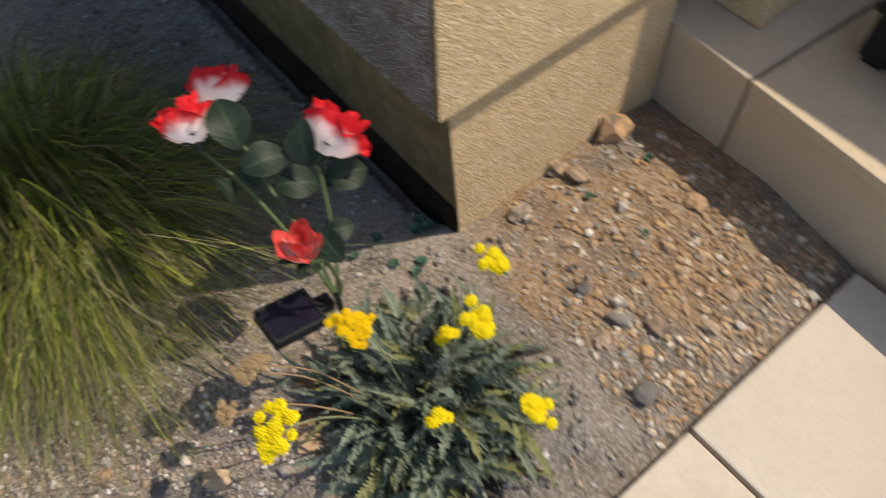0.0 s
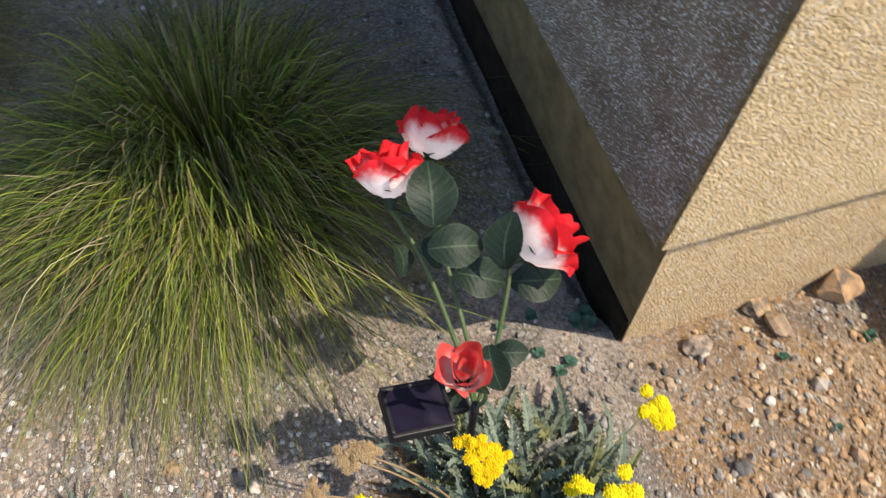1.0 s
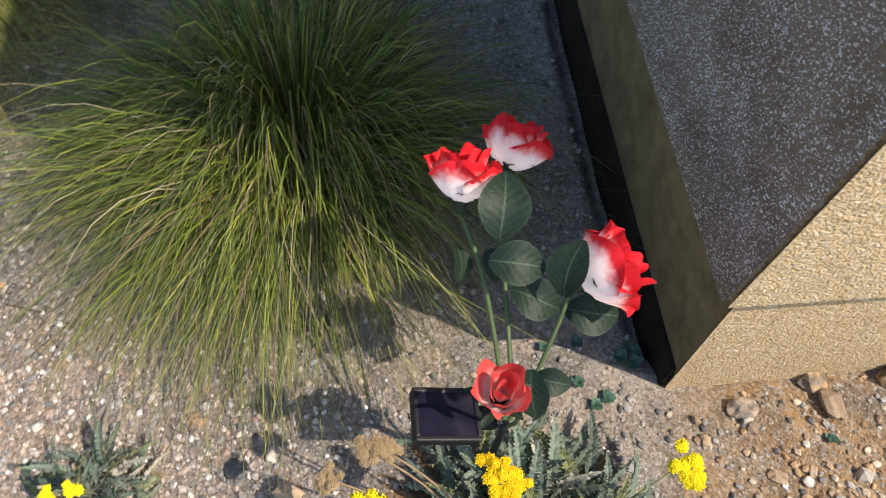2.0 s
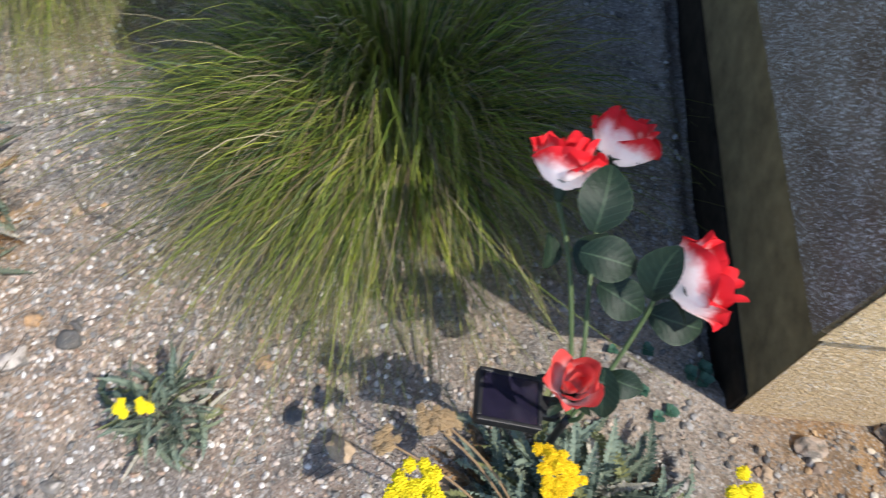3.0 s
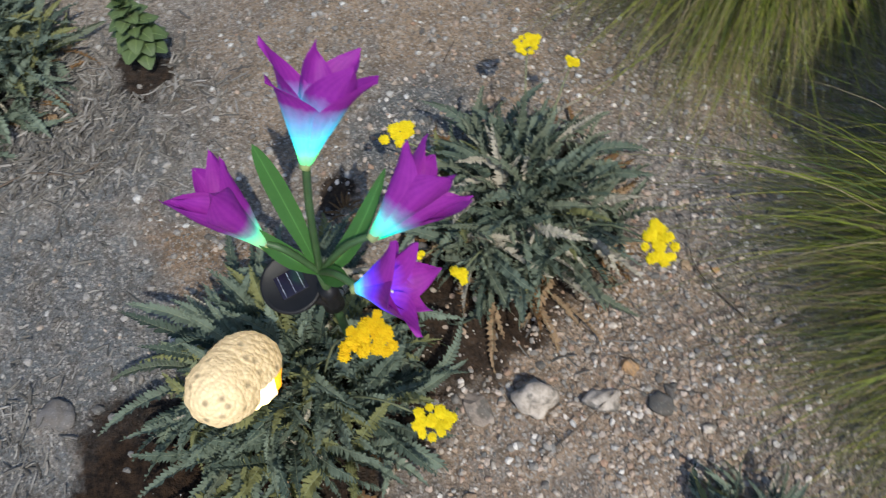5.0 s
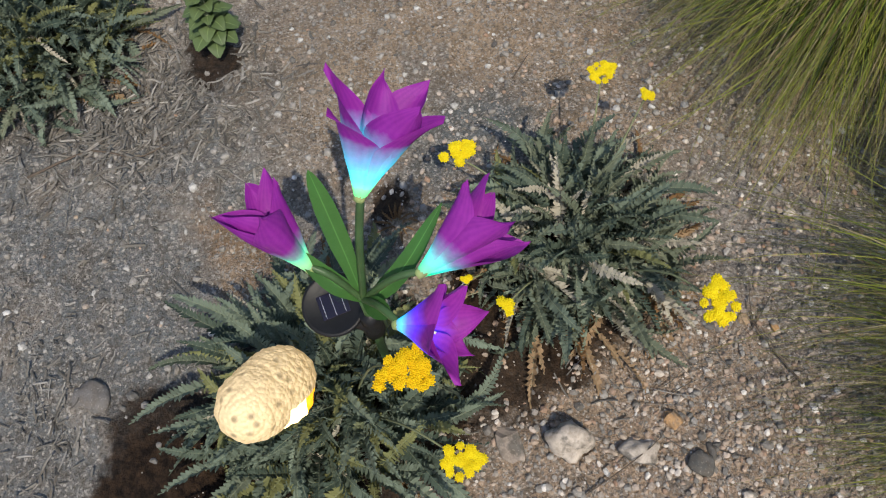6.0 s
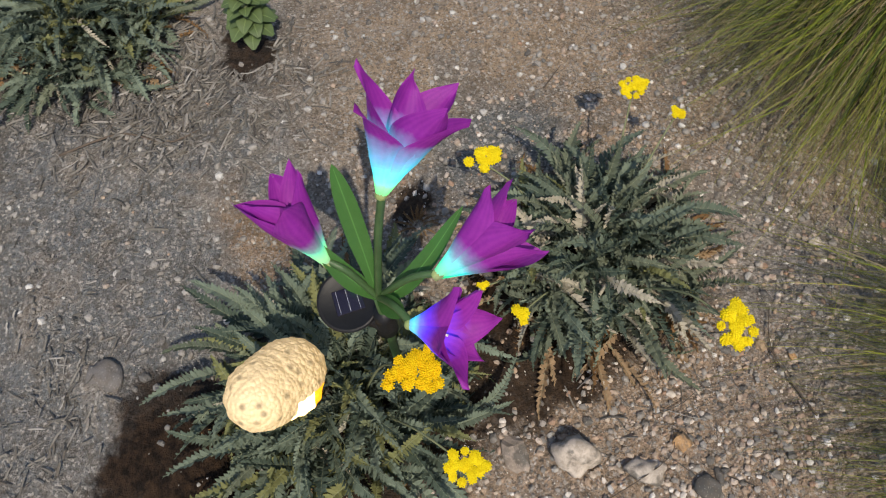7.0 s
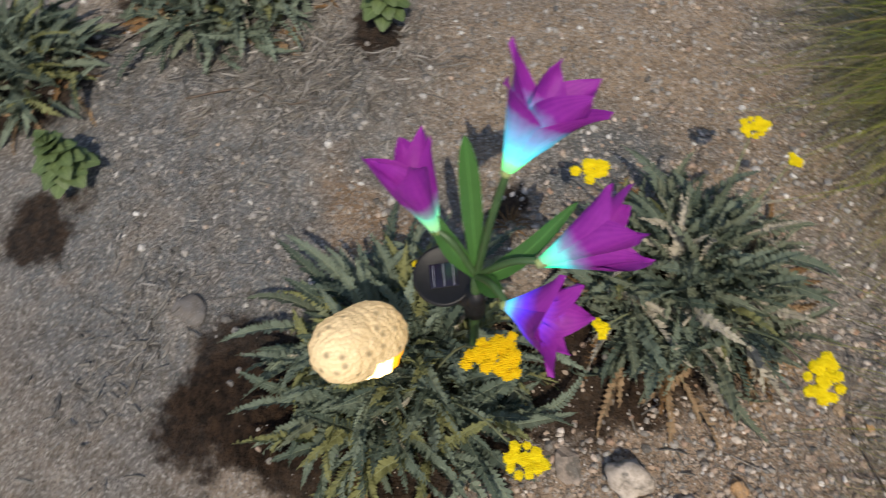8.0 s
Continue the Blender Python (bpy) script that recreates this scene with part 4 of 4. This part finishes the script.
def lily_material(name, glow, tip_glow, power, reach):
    """Purple cloth, lit from inside near the foot by a coloured diode."""
    n = Nodes(name)
    t = n.math("ADD", n.uv(), n.math("MULTIPLY_ADD", n.noise(110, 3), 0.12, -0.06))
    stripes = n.math("MULTIPLY_ADD", n.math("SINE", n.math("MULTIPLY", n.uv(0), 60.0)), 0.5, 0.5)
    col = n.mix(n.noise(130, 4), LILY_PURPLE, LILY_DEEP)
    col = n.mix(n.math("MULTIPLY", stripes, 0.14), col, (0.50, 0.08, 0.50))
    col = n.mix(n.smooth(t, 0.42, 0.1), col, (0.30, 0.42, 0.36))
    light = n.ramp(t, [(0.0, tuple(c * 0.35 for c in tip_glow)), (0.10, tip_glow), (0.22, glow), (reach, tuple(c * 0.35 for c in glow)), (min(1.0, reach + 0.16), (0, 0, 0))])
    return n.done(col, 0.55, n.bump(n.noise(400, 3), 0.0006, 0.7), spec=0.25, emit=light, power=power, trans=0.25)


def lily_petal(length, mouth, half, seed, mat, curl):
    """A broad creased petal with a pointed, turned-back tip."""
    verts, faces, uvs = [], [], []
    n, m = 11, 18
    for j in range(m):
        t = j / (m - 1)
        rad = 0.0045 + mouth * 0.60 * t ** 1.05 + mouth * curl * t ** 4
        wid = (0.0050 + half * math.sin(math.pi * min(1, t * 0.68 + 0.06))) * (1 - t ** 3.4) + 0.0003
        z = length * (t - 0.16 * curl * t ** 5)
        for i in range(n):
            s = -1 + 2 * i / (n - 1)
            keel = (0.20 * (1 - abs(s)) ** 1.5 - 0.16 * s * s * (0.3 + t)) * wid * min(1, 2.5 * t)
            a = s * wid / max(rad, wid * 0.8)
            rr = rad + keel
            verts.append((rr * math.cos(a), rr * math.sin(a), z + 0.003 * math.sin(5 * t + seed + 2.4 * s) * t))
            uvs.append(((s + 1) / 2, t))
    for j in range(m - 1):
        for i in range(n - 1):
            a = j * n + i
            faces.append((a, a + 1, a + n + 1, a + n))
    return mesh_of("petal", verts, faces, mat, uvs)


PALE_GREEN, STAMEN = plain("pale_green_cup", (0.34, 0.42, 0.16), 0.5), plain("white_stamen", (0.72, 0.68, 0.60), 0.5)
LILY_LEAF = leaf_green("lily_leaf_green", (0.035, 0.10, 0.022), (0.07, 0.18, 0.045), 0.4)
LILY_STEM = plain("dark_green_stem", (0.05, 0.10, 0.035), 0.45)
lily_light = thing("lily_solar_light", (-0.765, -0.152, 0.0), "solar garden stake with glowing purple fabric lilies in yarrow", "garden light")
LJ = Vector((-0.755, -0.149, 0.318))
part("stake", tube("stake", [(-0.758, -0.150, -0.03), (-0.763, -0.151, 0.12), LJ], 0.0046, LILY_STEM, 10, 8), lily_light)
LILIES = [((-0.780, -0.131, 0.443), (-0.030, 0.028, 0.056), 0.086, 0.044, 0.40, (0.0, 0.60, 0.68), (0.10, 0.95, 0.20), 2.4, 0.50, "purple fabric lily glowing cyan at its foot"),
          ((-0.770, -0.185, 0.362), (-0.036, -0.032, 0.064), 0.082, 0.037, 0.25, (0.02, 0.65, 0.35), (0.25, 0.80, 0.25), 1.3, 0.28, "half-open purple fabric lily with a faint green foot"),
          ((-0.752, -0.097, 0.362), (-0.026, 0.066, 0.030), 0.086, 0.044, 0.30, (0.0, 0.55, 0.55), (0.0, 0.90, 0.38), 1.7, 0.30, "purple fabric lily with a glowing green foot"),
          ((-0.715, -0.120, 0.352), (0.017, 0.048, 0.018), 0.058, 0.038, 0.50, (0.02, 0.04, 0.95), (0.0, 0.45, 0.95), 1.8, 0.50, "wide open purple fabric lily glowing blue inside")]
for k, (at, axis, length, mouth, curl, glow, tip_glow, power, reach, label) in enumerate(LILIES):
    mat = lily_material("lily_cloth_%s" % "abcd"[k], glow, tip_glow, power, reach)
    ax = Vector(axis).normalized()
    foot = Vector(at)
    lead = LJ.lerp(foot, 0.55) + Vector((0, 0, 0.012))
    part("stem", tube("stem", [LJ, lead, foot + ax * 0.002], 0.0032, LILY_STEM, 8, 12), lily_light)
    flower = part("lily", tube("lily", [(0, 0, -0.004), (0, 0, 0.003), (0, 0, 0.010)], 0.0042, PALE_GREEN, 12, 5, 0.0062), lily_light, aim(at, ax, 0.4 + k), label)
    for i in range(6):
        ring = i % 2
        pet = lily_petal(length * (1 - 0.05 * ring), mouth * (1.0 - 0.12 * ring), 0.027 if not ring else 0.023, 60 + 6 * k + i, mat, curl * (0.8 + 0.35 * math.sin(i * 2.3 + k)))
        part("petal", pet, flower, Matrix.Rotation(i * math.tau / 6 + 0.12 * math.sin(i * 3.1 + k), 4, "Z") @ Matrix.Rotation(0.10 * math.sin(i * 1.9 + 2 * k), 4, "Y") @ Matrix.Rotation(0.12 * math.sin(i * 2.7 + k), 4, "X"))
    for i in range(3):
        a = i * 2.1 + k
        part("stamen", tube("stamen", [(0, 0, 0.01), (0.003 * math.cos(a), 0.003 * math.sin(a), length * 0.4), (0.007 * math.cos(a), 0.007 * math.sin(a), length * 0.52)], 0.0006, STAMEN, 5, 6, 0.0012), flower)


def strap_leaf(name, points, width, mat, normal):
    """A long keeled strap leaf along a curve."""
    pts = curve_points(points, 18)
    verts, faces, uvs = [], [], []
    nrm = Vector(normal).normalized()
    for i, p in enumerate(pts):
        t = i / 17
        d = (pts[min(i + 1, 17)] - pts[max(i - 1, 0)]).normalized()
        side = d.cross(nrm).normalized()
        w = width * min(1, 0.35 + 1.6 * t) * (1 - max(0, (t - 0.55) / 0.45) ** 2.2)
        for k in (-1, -0.5, 0, 0.5, 1):
            verts.append(p + side * (k * w) + nrm * (0.35 * abs(k) * w))
            uvs.append((0.5 + 0.5 * k, t))
    for i in range(17):
        for k in range(4):
            a = i * 5 + k
            faces.append((a, a + 5, a + 6, a + 1))
    return mesh_of(name, verts, faces, mat, uvs)


for pts in ((LJ, (-0.771, -0.154, 0.370), (-0.788, -0.160, 0.418), (-0.801, -0.165, 0.453)),
            (LJ, (-0.757, -0.132, 0.326), (-0.771, -0.107, 0.346), (-0.799, -0.073, 0.385)),
            (LJ, (-0.758, -0.162, 0.337), (-0.765, -0.175, 0.354), (-0.778, -0.193, 0.385)),
            (LJ, (-0.744, -0.142, 0.332), (-0.732, -0.133, 0.344), (-0.722, -0.125, 0.353))):
    part("leaf", strap_leaf("leaf", pts, 0.0085, LILY_LEAF, (0.4, 0.05, 0.9)), lily_light)


def turned(profile, sides=40):
    verts = [(r * math.cos(k * math.tau / sides), r * math.sin(k * math.tau / sides), z) for r, z in profile for k in range(sides)]
    faces = [(i * sides + k, i * sides + (k + 1) % sides, (i + 1) * sides + (k + 1) % sides, (i + 1) * sides + k) for i in range(len(profile) - 1) for k in range(sides)]
    return verts, faces


disc_pose = aim((-0.772, -0.181, 0.276), (0.22, -0.06, 0.95), 0.5, 0.88)
v, f = turned([(0.0, -0.016), (0.026, -0.016), (0.031, -0.012), (0.033, -0.003), (0.0335, 0.001), (0.0315, 0.0028), (0.0295, 0.0022), (0.028, 0.0012), (0.0, 0.0012)])
disc = part("panel_disc", mesh_of("panel_disc", v, f, BLACK), lily_light, disc_pose, "round black solar panel housing")
part("solar_cell", (block((-0.015, -0.013, 0.001), (0.015, 0.013, 0.0026), 0.0004, 1), CELL), disc, label="glossy dark solar cell")
for k in range(3):
    part("cell_line", (block((-0.0108 + 0.0105 * k, -0.012, 0.0025), (-0.0105 + 0.0105 * k, 0.012, 0.0029), 0, 1), CELL_LINE), disc)
part("bracket", tube("bracket", [(-0.772, -0.181, 0.264), (-0.763, -0.164, 0.262), (-0.757, -0.150, 0.262)], 0.009, BLACK, 12, 6, 0.011), lily_light)
part("collar", tube("collar", [(-0.757, -0.150, 0.240), (-0.756, -0.150, 0.262), (-0.756, -0.149, 0.284)], 0.0105, BLACK, 14, 4, 0.009), lily_light)

# ---- the glowing owl ----


def owl_material(name, color, glow, power, spots):
    n = Nodes(name)
    tc = n.tree.nodes.new("ShaderNodeTexCoord").outputs["Object"]
    d = n.cells(9.0, vector=tc)
    spot = n.ramp(n.cells(2.7, vector=tc), [(0.10, 1.0), (0.30, 0.0)])
    col = n.mix(n.math("MULTIPLY", spot, spots), color, tuple(c * 0.3 for c in color))
    e = n.mix(n.math("MULTIPLY", spot, spots), glow, tuple(c * 0.35 for c in glow))
    return n.done(col, 0.45, n.bump(n.math("MULTIPLY", d, -1.0), 0.0015, 1.0), spec=0.4, emit=e, power=power)


OWL = owl_material("cream_glow", (0.62, 0.52, 0.34), (1.0, 0.60, 0.20), 0.36, 0.8)
OWL_FRONT = owl_material("white_glow", (0.75, 0.66, 0.45), (1.0, 0.72, 0.28), 3.5, 0.0)
OWL_AMBER = owl_material("amber_glow", (0.60, 0.28, 0.02), (1.0, 0.42, 0.01), 1.6, 0.2)


def owl(at, axis, spin, size):
    """A garden figure: a rounded head on a tapering feathered body with a lit front."""
    bm = bmesh.new()
    bmesh.ops.create_uvsphere(bm, u_segments=112, v_segments=84, radius=1)
    for vtx in bm.verts:
        p = vtx.co.copy()
        th = math.acos(max(-1.0, min(1.0, p.z)))
        z = 1.55 * math.cos(th) * (0.55 + 0.45 * abs(math.cos(th))) if abs(p.z) < 0.999 else 1.55 * p.z
        head = math.sqrt(max(0.0, 1 - ((z - 0.60) / 0.95) ** 2)) * 0.87
        body = math.sqrt(max(0.0, 1 - ((z + 0.32) / 1.24) ** 2)) * 0.92
        ring = (head ** 7 + body ** 7) ** (1 / 7) if max(head, body) > 0 else 0.0
        az = math.atan2(p.y, p.x)
        # domed feathers all over, a swollen lit belly
        q = Vector((ring * math.cos(az), ring * math.sin(az), z))
        dome = 0.065 * (0.5 - noise.voronoi(q * (3.6 if head > body else 4.6))[0][0] * 1.2) * min(1.0, ring * 2)
        belly = 0.16 * math.exp(-(az / 0.5) ** 2) * math.exp(-((z + 0.3) / 0.55) ** 2)
        k = ring + dome + belly
        vtx.co = Vector((k * math.cos(az), k * math.sin(az) * 0.94, z + 0.3 * dome * (1 if z > 0 else -1)))
    for face in bm.faces:
        c = face.calc_center_median()
        az = abs(math.atan2(c.y, c.x) - 0.05)
        face.smooth = True
        if -1.1 < c.z < 0.35 and az < 0.52:
            face.material_index = 1 if c.z > -0.28 else 2
    me = bpy.data.meshes.new("owl_figure")
    bm.to_mesh(me)
    bm.free()
    for mt in (OWL, OWL_FRONT, OWL_AMBER):
        me.materials.append(mt)
    ob = new("owl_figure", me)
    z = Vector(axis).normalized()
    front = Vector(spin)
    x = (front - z * front.dot(z)).normalized()
    m = Matrix((x, z.cross(x), z)).transposed().to_4x4()
    ob.matrix_world = Matrix.Translation(at) @ m @ Matrix.Diagonal((size, size, size, 1))
    return tagged(ob, "glowing cream owl garden figure leaning among yarrow leaves", "garden figure")


owl((-0.714, -0.254, 0.232), (0.082, -0.054, 0.080), (0.75, 0.60, -0.35), 0.0375)


# ---- stones ----
def pebble_mesh(name, seed, mat, sub=2, squash=(1, 0.8, 0.6), rough=0.22):
    bm = bmesh.new()
    bmesh.ops.create_icosphere(bm, subdivisions=sub, radius=1)
    off = Vector((seed * 3.7, seed * 1.3, 0))
    for vtx in bm.verts:
        k = 1 + rough * noise.noise(vtx.co * 1.1 + off) + 0.4 * rough * noise.noise(vtx.co * 2.7 + off)
        vtx.co = Vector([a * b for a, b in zip(vtx.co * k, squash)])
    for face in bm.faces:
        face.smooth = sub > 2
    me = bpy.data.meshes.new(name)
    bm.to_mesh(me)
    bm.free()
    me.materials.append(mat)
    return me


SHAPES = {m.name: [pebble_mesh("stone", 10 * i + k, m, 3 if m != STONE else 2, q, 0.5) for k, q in enumerate(((1, 0.75, 0.55), (1, 0.9, 0.6), (1, 0.6, 0.5), (0.9, 0.8, 0.75)))] for i, m in enumerate((STONE, PALE_STONE, DARK_STONE))}


def stone(x, y, size, mat, shape, turn, label, sink=0.25, tilt=0.0):
    ob = new("stone", SHAPES[mat.name][shape])
    ob.matrix_world = Matrix.Translation((x, y, gz(x, y) + size * (0.5 - sink))) @ Matrix.Rotation(turn, 4, "Z") @ Matrix.Rotation(tilt, 4, "X") @ Matrix.Diagonal((size, size, size, 1))
    return tagged(ob, label, "stone", "loose stones")


stone(-0.672, 0.040, 0.028, PALE_STONE, 3, 0.9, "fist-sized pale rock, dark blotches painted for its shaded side", 0.05, 0.4)
stone(-0.650, 0.121, 0.021, PALE_STONE, 0, 1.7, "flat white stone beside the pale rock", 0.4)
stone(-0.679, -0.028, 0.024, STONE, 2, 0.4, "flat beige stone half under yarrow leaves", 0.5)
stone(-0.628, 0.186, 0.014, DARK_STONE, 1, 0.3, "small dark grey stone in gravel")
stone(-0.681, 0.166, 0.012, STONE, 1, 0.3, "small tan pebble in gravel")
stone(-0.811, -0.538, 0.026, DARK_STONE, 0, 1.2, "flat dark grey stone on dusty soil", 0.6)
stone(0.198, 0.866, 0.022, STONE, 2, -0.6, "oblong orange-brown stone at the wall's foot")
stone(0.166, 0.886, 0.020, STONE, 1, 0.5, "rounded brown stone at the wall's foot")
stone(0.262, 0.962, 0.034, STONE, 3, 0.5, "tan rock in the corner by the step")
stone(0.235, 0.985, 0.022, STONE, 1, 1.5, "tan rock in the corner by the step")
stone(0.198, 0.652, 0.014, DARK_STONE, 3, 0.5, "small dark stone on warm soil")
stone(0.271, 0.491, 0.016, DARK_STONE, 1, 0.2, "small dark stone near the paving")
stone(0.280, 0.550, 0.013, STONE, 1, 1.2, "brown pebble near the paving")
stone(0.248, 0.602, 0.018, PALE_STONE, 0, 0.2, "pale stone among warm gravel")
stone(0.385, 0.820, 0.020, STONE, 0, 0.8, "grey-brown stone in the step's shade")
stone(0.105, 0.787, 0.021, STONE, 2, 0.9, "tan stone at the wall's foot")
stone(0.267, 0.804, 0.013, STONE, 3, 0.9, "grey-brown pebble on warm soil")
stone(0.300, 0.595, 0.018, STONE, 0, 2.0, "reddish flat stone near the paving")
stone(0.376, 0.594, 0.015, STONE, 1, 2.0, "tan pebble near the paving")
stone(-0.445, 0.420, 0.012, DARK_STONE, 2, 1.0, "small dark red-brown stone under grass blades")
stone(-0.477, 0.081, 0.012, PALE_STONE, 0, 1.0, "small white pebble in gravel")
stone(-0.360, 0.338, 0.012, DARK_STONE, 1, 0.0, "small blue-grey pebble in gravel")
stone(-0.290, 0.352, 0.018, STONE, 0, 0.0, "flat tan stone beside yarrow")
stone(-0.175, 0.405, 0.018, STONE, 1, 0.7, "flat tan stone beside yarrow")
sr = np.random.default_rng(5)
for i in range(70):
    u, v = sr.uniform(0.0, 0.39), sr.uniform(-0.43, -0.02)
    p = HOUSE @ Vector((u, v, 0))
    stone(p.x, p.y, 0.004 + 0.009 * sr.random() ** 2.5, STONE if sr.random() < 0.8 else PALE_STONE, int(sr.integers(4)), sr.uniform(0, 6.3), "loose pebble on warm soil between wall and step", 0.2)
for i in range(70):
    x, y = sr.uniform(-1.0, -0.15), sr.uniform(-0.1, 0.45)
    stone(x, y, 0.004 + 0.008 * sr.random() ** 2, (STONE, PALE_STONE, DARK_STONE)[int(sr.integers(3))], int(sr.integers(4)), sr.uniform(0, 6.3), "loose pebble in the gravel bed", 0.2)


def gravel(name, n, region, size, mat, seed, label):
    """Many small stones, too many to count; region gives a place from two random numbers."""
    r = np.random.default_rng(seed)
    base = [ICO_V * (1 + r.normal(0, 0.16, (len(ICO_V), 1))) for _ in range(12)]
    verts, faces, k0 = [], [], 0
    for i in range(n):
        x, y = region(r)
        s = size[0] + (size[1] - size[0]) * r.random() ** 3.5
        a = r.uniform(0, math.tau)
        c, q = math.cos(a), math.sin(a)
        p = base[int(r.integers(12))] * np.array([s, s * r.uniform(0.6, 1), s * r.uniform(0.5, 0.95)])
        p = np.stack([p[:, 0] * c - p[:, 1] * q + x, p[:, 0] * q + p[:, 1] * c + y, p[:, 2] + gz(x, y) + s * 0.28], -1)
        verts.append(p)
        faces.append(ICO_F + k0)
        k0 += len(ICO_V)
    ob = new(name, mesh_of(name, np.concatenate(verts).tolist(), np.concatenate(faces).tolist(), mat, smooth=False))
    return tagged(ob, label, "gravel", kind="stuff")


def pocket_region(r):
    while True:
        u, v = r.uniform(-0.02, 0.40), r.uniform(-0.435, -0.004)
        if r.random() < 0.06 + 0.94 * min(1, max(0, (u * 0.5 - v - 0.10) / 0.34)) ** 1.3:
            break
    p = HOUSE @ Vector((u, v, 0))
    return p.x, p.y


# true on the damp stains and on the shade painted under plants
def damp(x, y):
    return any(math.hypot(x - a, y - b) < 0.95 * w for a, b, w in DAMP_AND_SHADE)


def bed_region(r):
    while True:
        x, y = r.normal(-0.62, 0.36), r.normal(0.24, 0.26)
        u, v = house_uv(x, y)
        if (u < -0.03 or (v < 0 and u < 0.02)) and v > -0.43 and (r.random() < 0.22 or not damp(x, y)):
            return x, y


def wide_region(r):
    while True:
        x, y = r.uniform(-1.9, 0.3), r.uniform(-1.1, 1.5)
        u, v = house_uv(x, y)
        if (u < -0.03 or v < -0.02) and v > -0.43 and u < 0.38 and (r.random() < 0.22 or not damp(x, y)):
            return x, y


gravel("gravel", 4300, pocket_region, (0.0009, 0.0068), POCKET, 71, "warm tan pea gravel scattered on soil by the step")
gravel("gravel", 19000, bed_region, (0.0009, 0.0054), GRAVEL, 72, "mixed pale grey and tan gravel on the bed")
gravel("gravel", 19000, wide_region, (0.0009, 0.0070), DULL, 73, "fine scattered gravel on dry soil")


# ---- straw, bark and twigs ----
def litter(name, n, cx, cy, sx, sy, length, width, mat, seed, label):
    r = np.random.default_rng(seed)
    verts, faces = [], []
    for i in range(n):
        x, y = r.normal(cx, sx), r.normal(cy, sy)
        u, v = house_uv(x, y)
        if (u > -0.03 and v > -0.02) or damp(x, y):
            continue
        a, l, w = r.uniform(0, math.pi), length * r.uniform(0.3, 1.3), width * r.uniform(0.5, 1.4)
        d, s = np.array([math.cos(a), math.sin(a)]), np.array([-math.sin(a), math.cos(a)])
        bow = r.normal(0, 0.045) * l
        lift = r.uniform(0.001, 0.007)
        k0 = len(verts)
        for j in range(4):
            t = j / 3 - 0.5
            p = np.array([x, y]) + d * l * t + s * bow * (0.25 - t * t) * 4
            z = gz(p[0], p[1]) + lift + r.normal(0, 0.0008) + t * lift
            ww = w * (1 - 0.5 * abs(t))
            verts += [(*(p - s * ww), z), (p[0], p[1], z + ww * 0.9), (*(p + s * ww), z)]
            if j:
                b = k0 + 3 * j
                faces += [(b - 3, b - 2, b + 1, b), (b - 2, b - 1, b + 2, b + 1), (b - 1, b - 3, b, b + 2)]
    ob = new(name, mesh_of(name, verts, faces, mat, smooth=False))
    return tagged(ob, label, "plant litter", kind="stuff")


litter("mulch", 1100, -1.27, -0.50, 0.08, 0.11, 0.030, 0.0019, STRAW, 81, "grey shredded bark mulch and straw on soil")
litter("straw_litter", 160, -0.80, 0.22, 0.10, 0.09, 0.055, 0.0005, STRAW, 82, "dry straw stems lying beside yarrow")
litter("straw_litter", 140, -0.83, -0.02, 0.06, 0.08, 0.03, 0.0012, STRAW, 83, "brown leaf litter under yarrow")
litter("mulch", 160, -0.76, -0.60, 0.08, 0.05, 0.020, 0.0016, STRAW, 86, "grey bark shreds on dusty soil")
litter("mulch", 200, -0.98, -0.60, 0.14, 0.10, 0.014, 0.0012, STRAW, 84, "grey bark crumbs on dusty soil")
litter("straw_litter", 160, -0.42, 0.42, 0.10, 0.09, 0.035, 0.0005, STRAW, 85, "dry grass stems under the tuft")


def twig(points, radius, label):
    me = tube("twig", [(x, y, gz(x, y) + z) for x, y, z in points], radius, TWIG, 6, 12, radius * 0.4)
    return tagged(new("twig", me), label, "twig")


twig([(-1.16, -0.66, 0.004), (-1.19, -0.57, 0.007), (-1.17, -0.50, 0.005), (-1.19, -0.45, 0.003)], 0.0022, "thin dark twig lying on dusty soil")
twig([(-1.22, 0.07, 0.003), (-1.245, 0.09, 0.004), (-1.26, 0.10, 0.002)], 0.0012, "short dry twig on the sandy path")
twig([(-0.60, 0.02, 0.003), (-0.63, 0.09, 0.012), (-0.665, 0.15, 0.01), (-0.70, 0.16, 0.004)], 0.0009, "pale dry stem lying over gravel")
twig([(-0.70, 0.33, 0.004), (-0.78, 0.30, 0.008), (-0.84, 0.31, 0.004)], 0.0012, "dry brown twig beside the grass")

# a tussock of brown dead weed
weed = thing("dead_weed", (-0.995, -0.130, 0.0), "small tuft of dead brown weed on soil", "weed")
wr = np.random.default_rng(91)
for i in range(22):
    az = i * 2.39996
    m = Matrix.Translation((-0.995 + 0.006 * math.cos(az), -0.130 + 0.006 * math.sin(az), 0.002)) @ Matrix.Rotation(az, 4, "Z") @ Matrix.Rotation(-radians(wr.uniform(15, 75)), 4, "Y") @ Matrix.Diagonal((0.32, 0.32, 0.32, 1))
    part("leaf", DEAD[i % 2], weed, m)
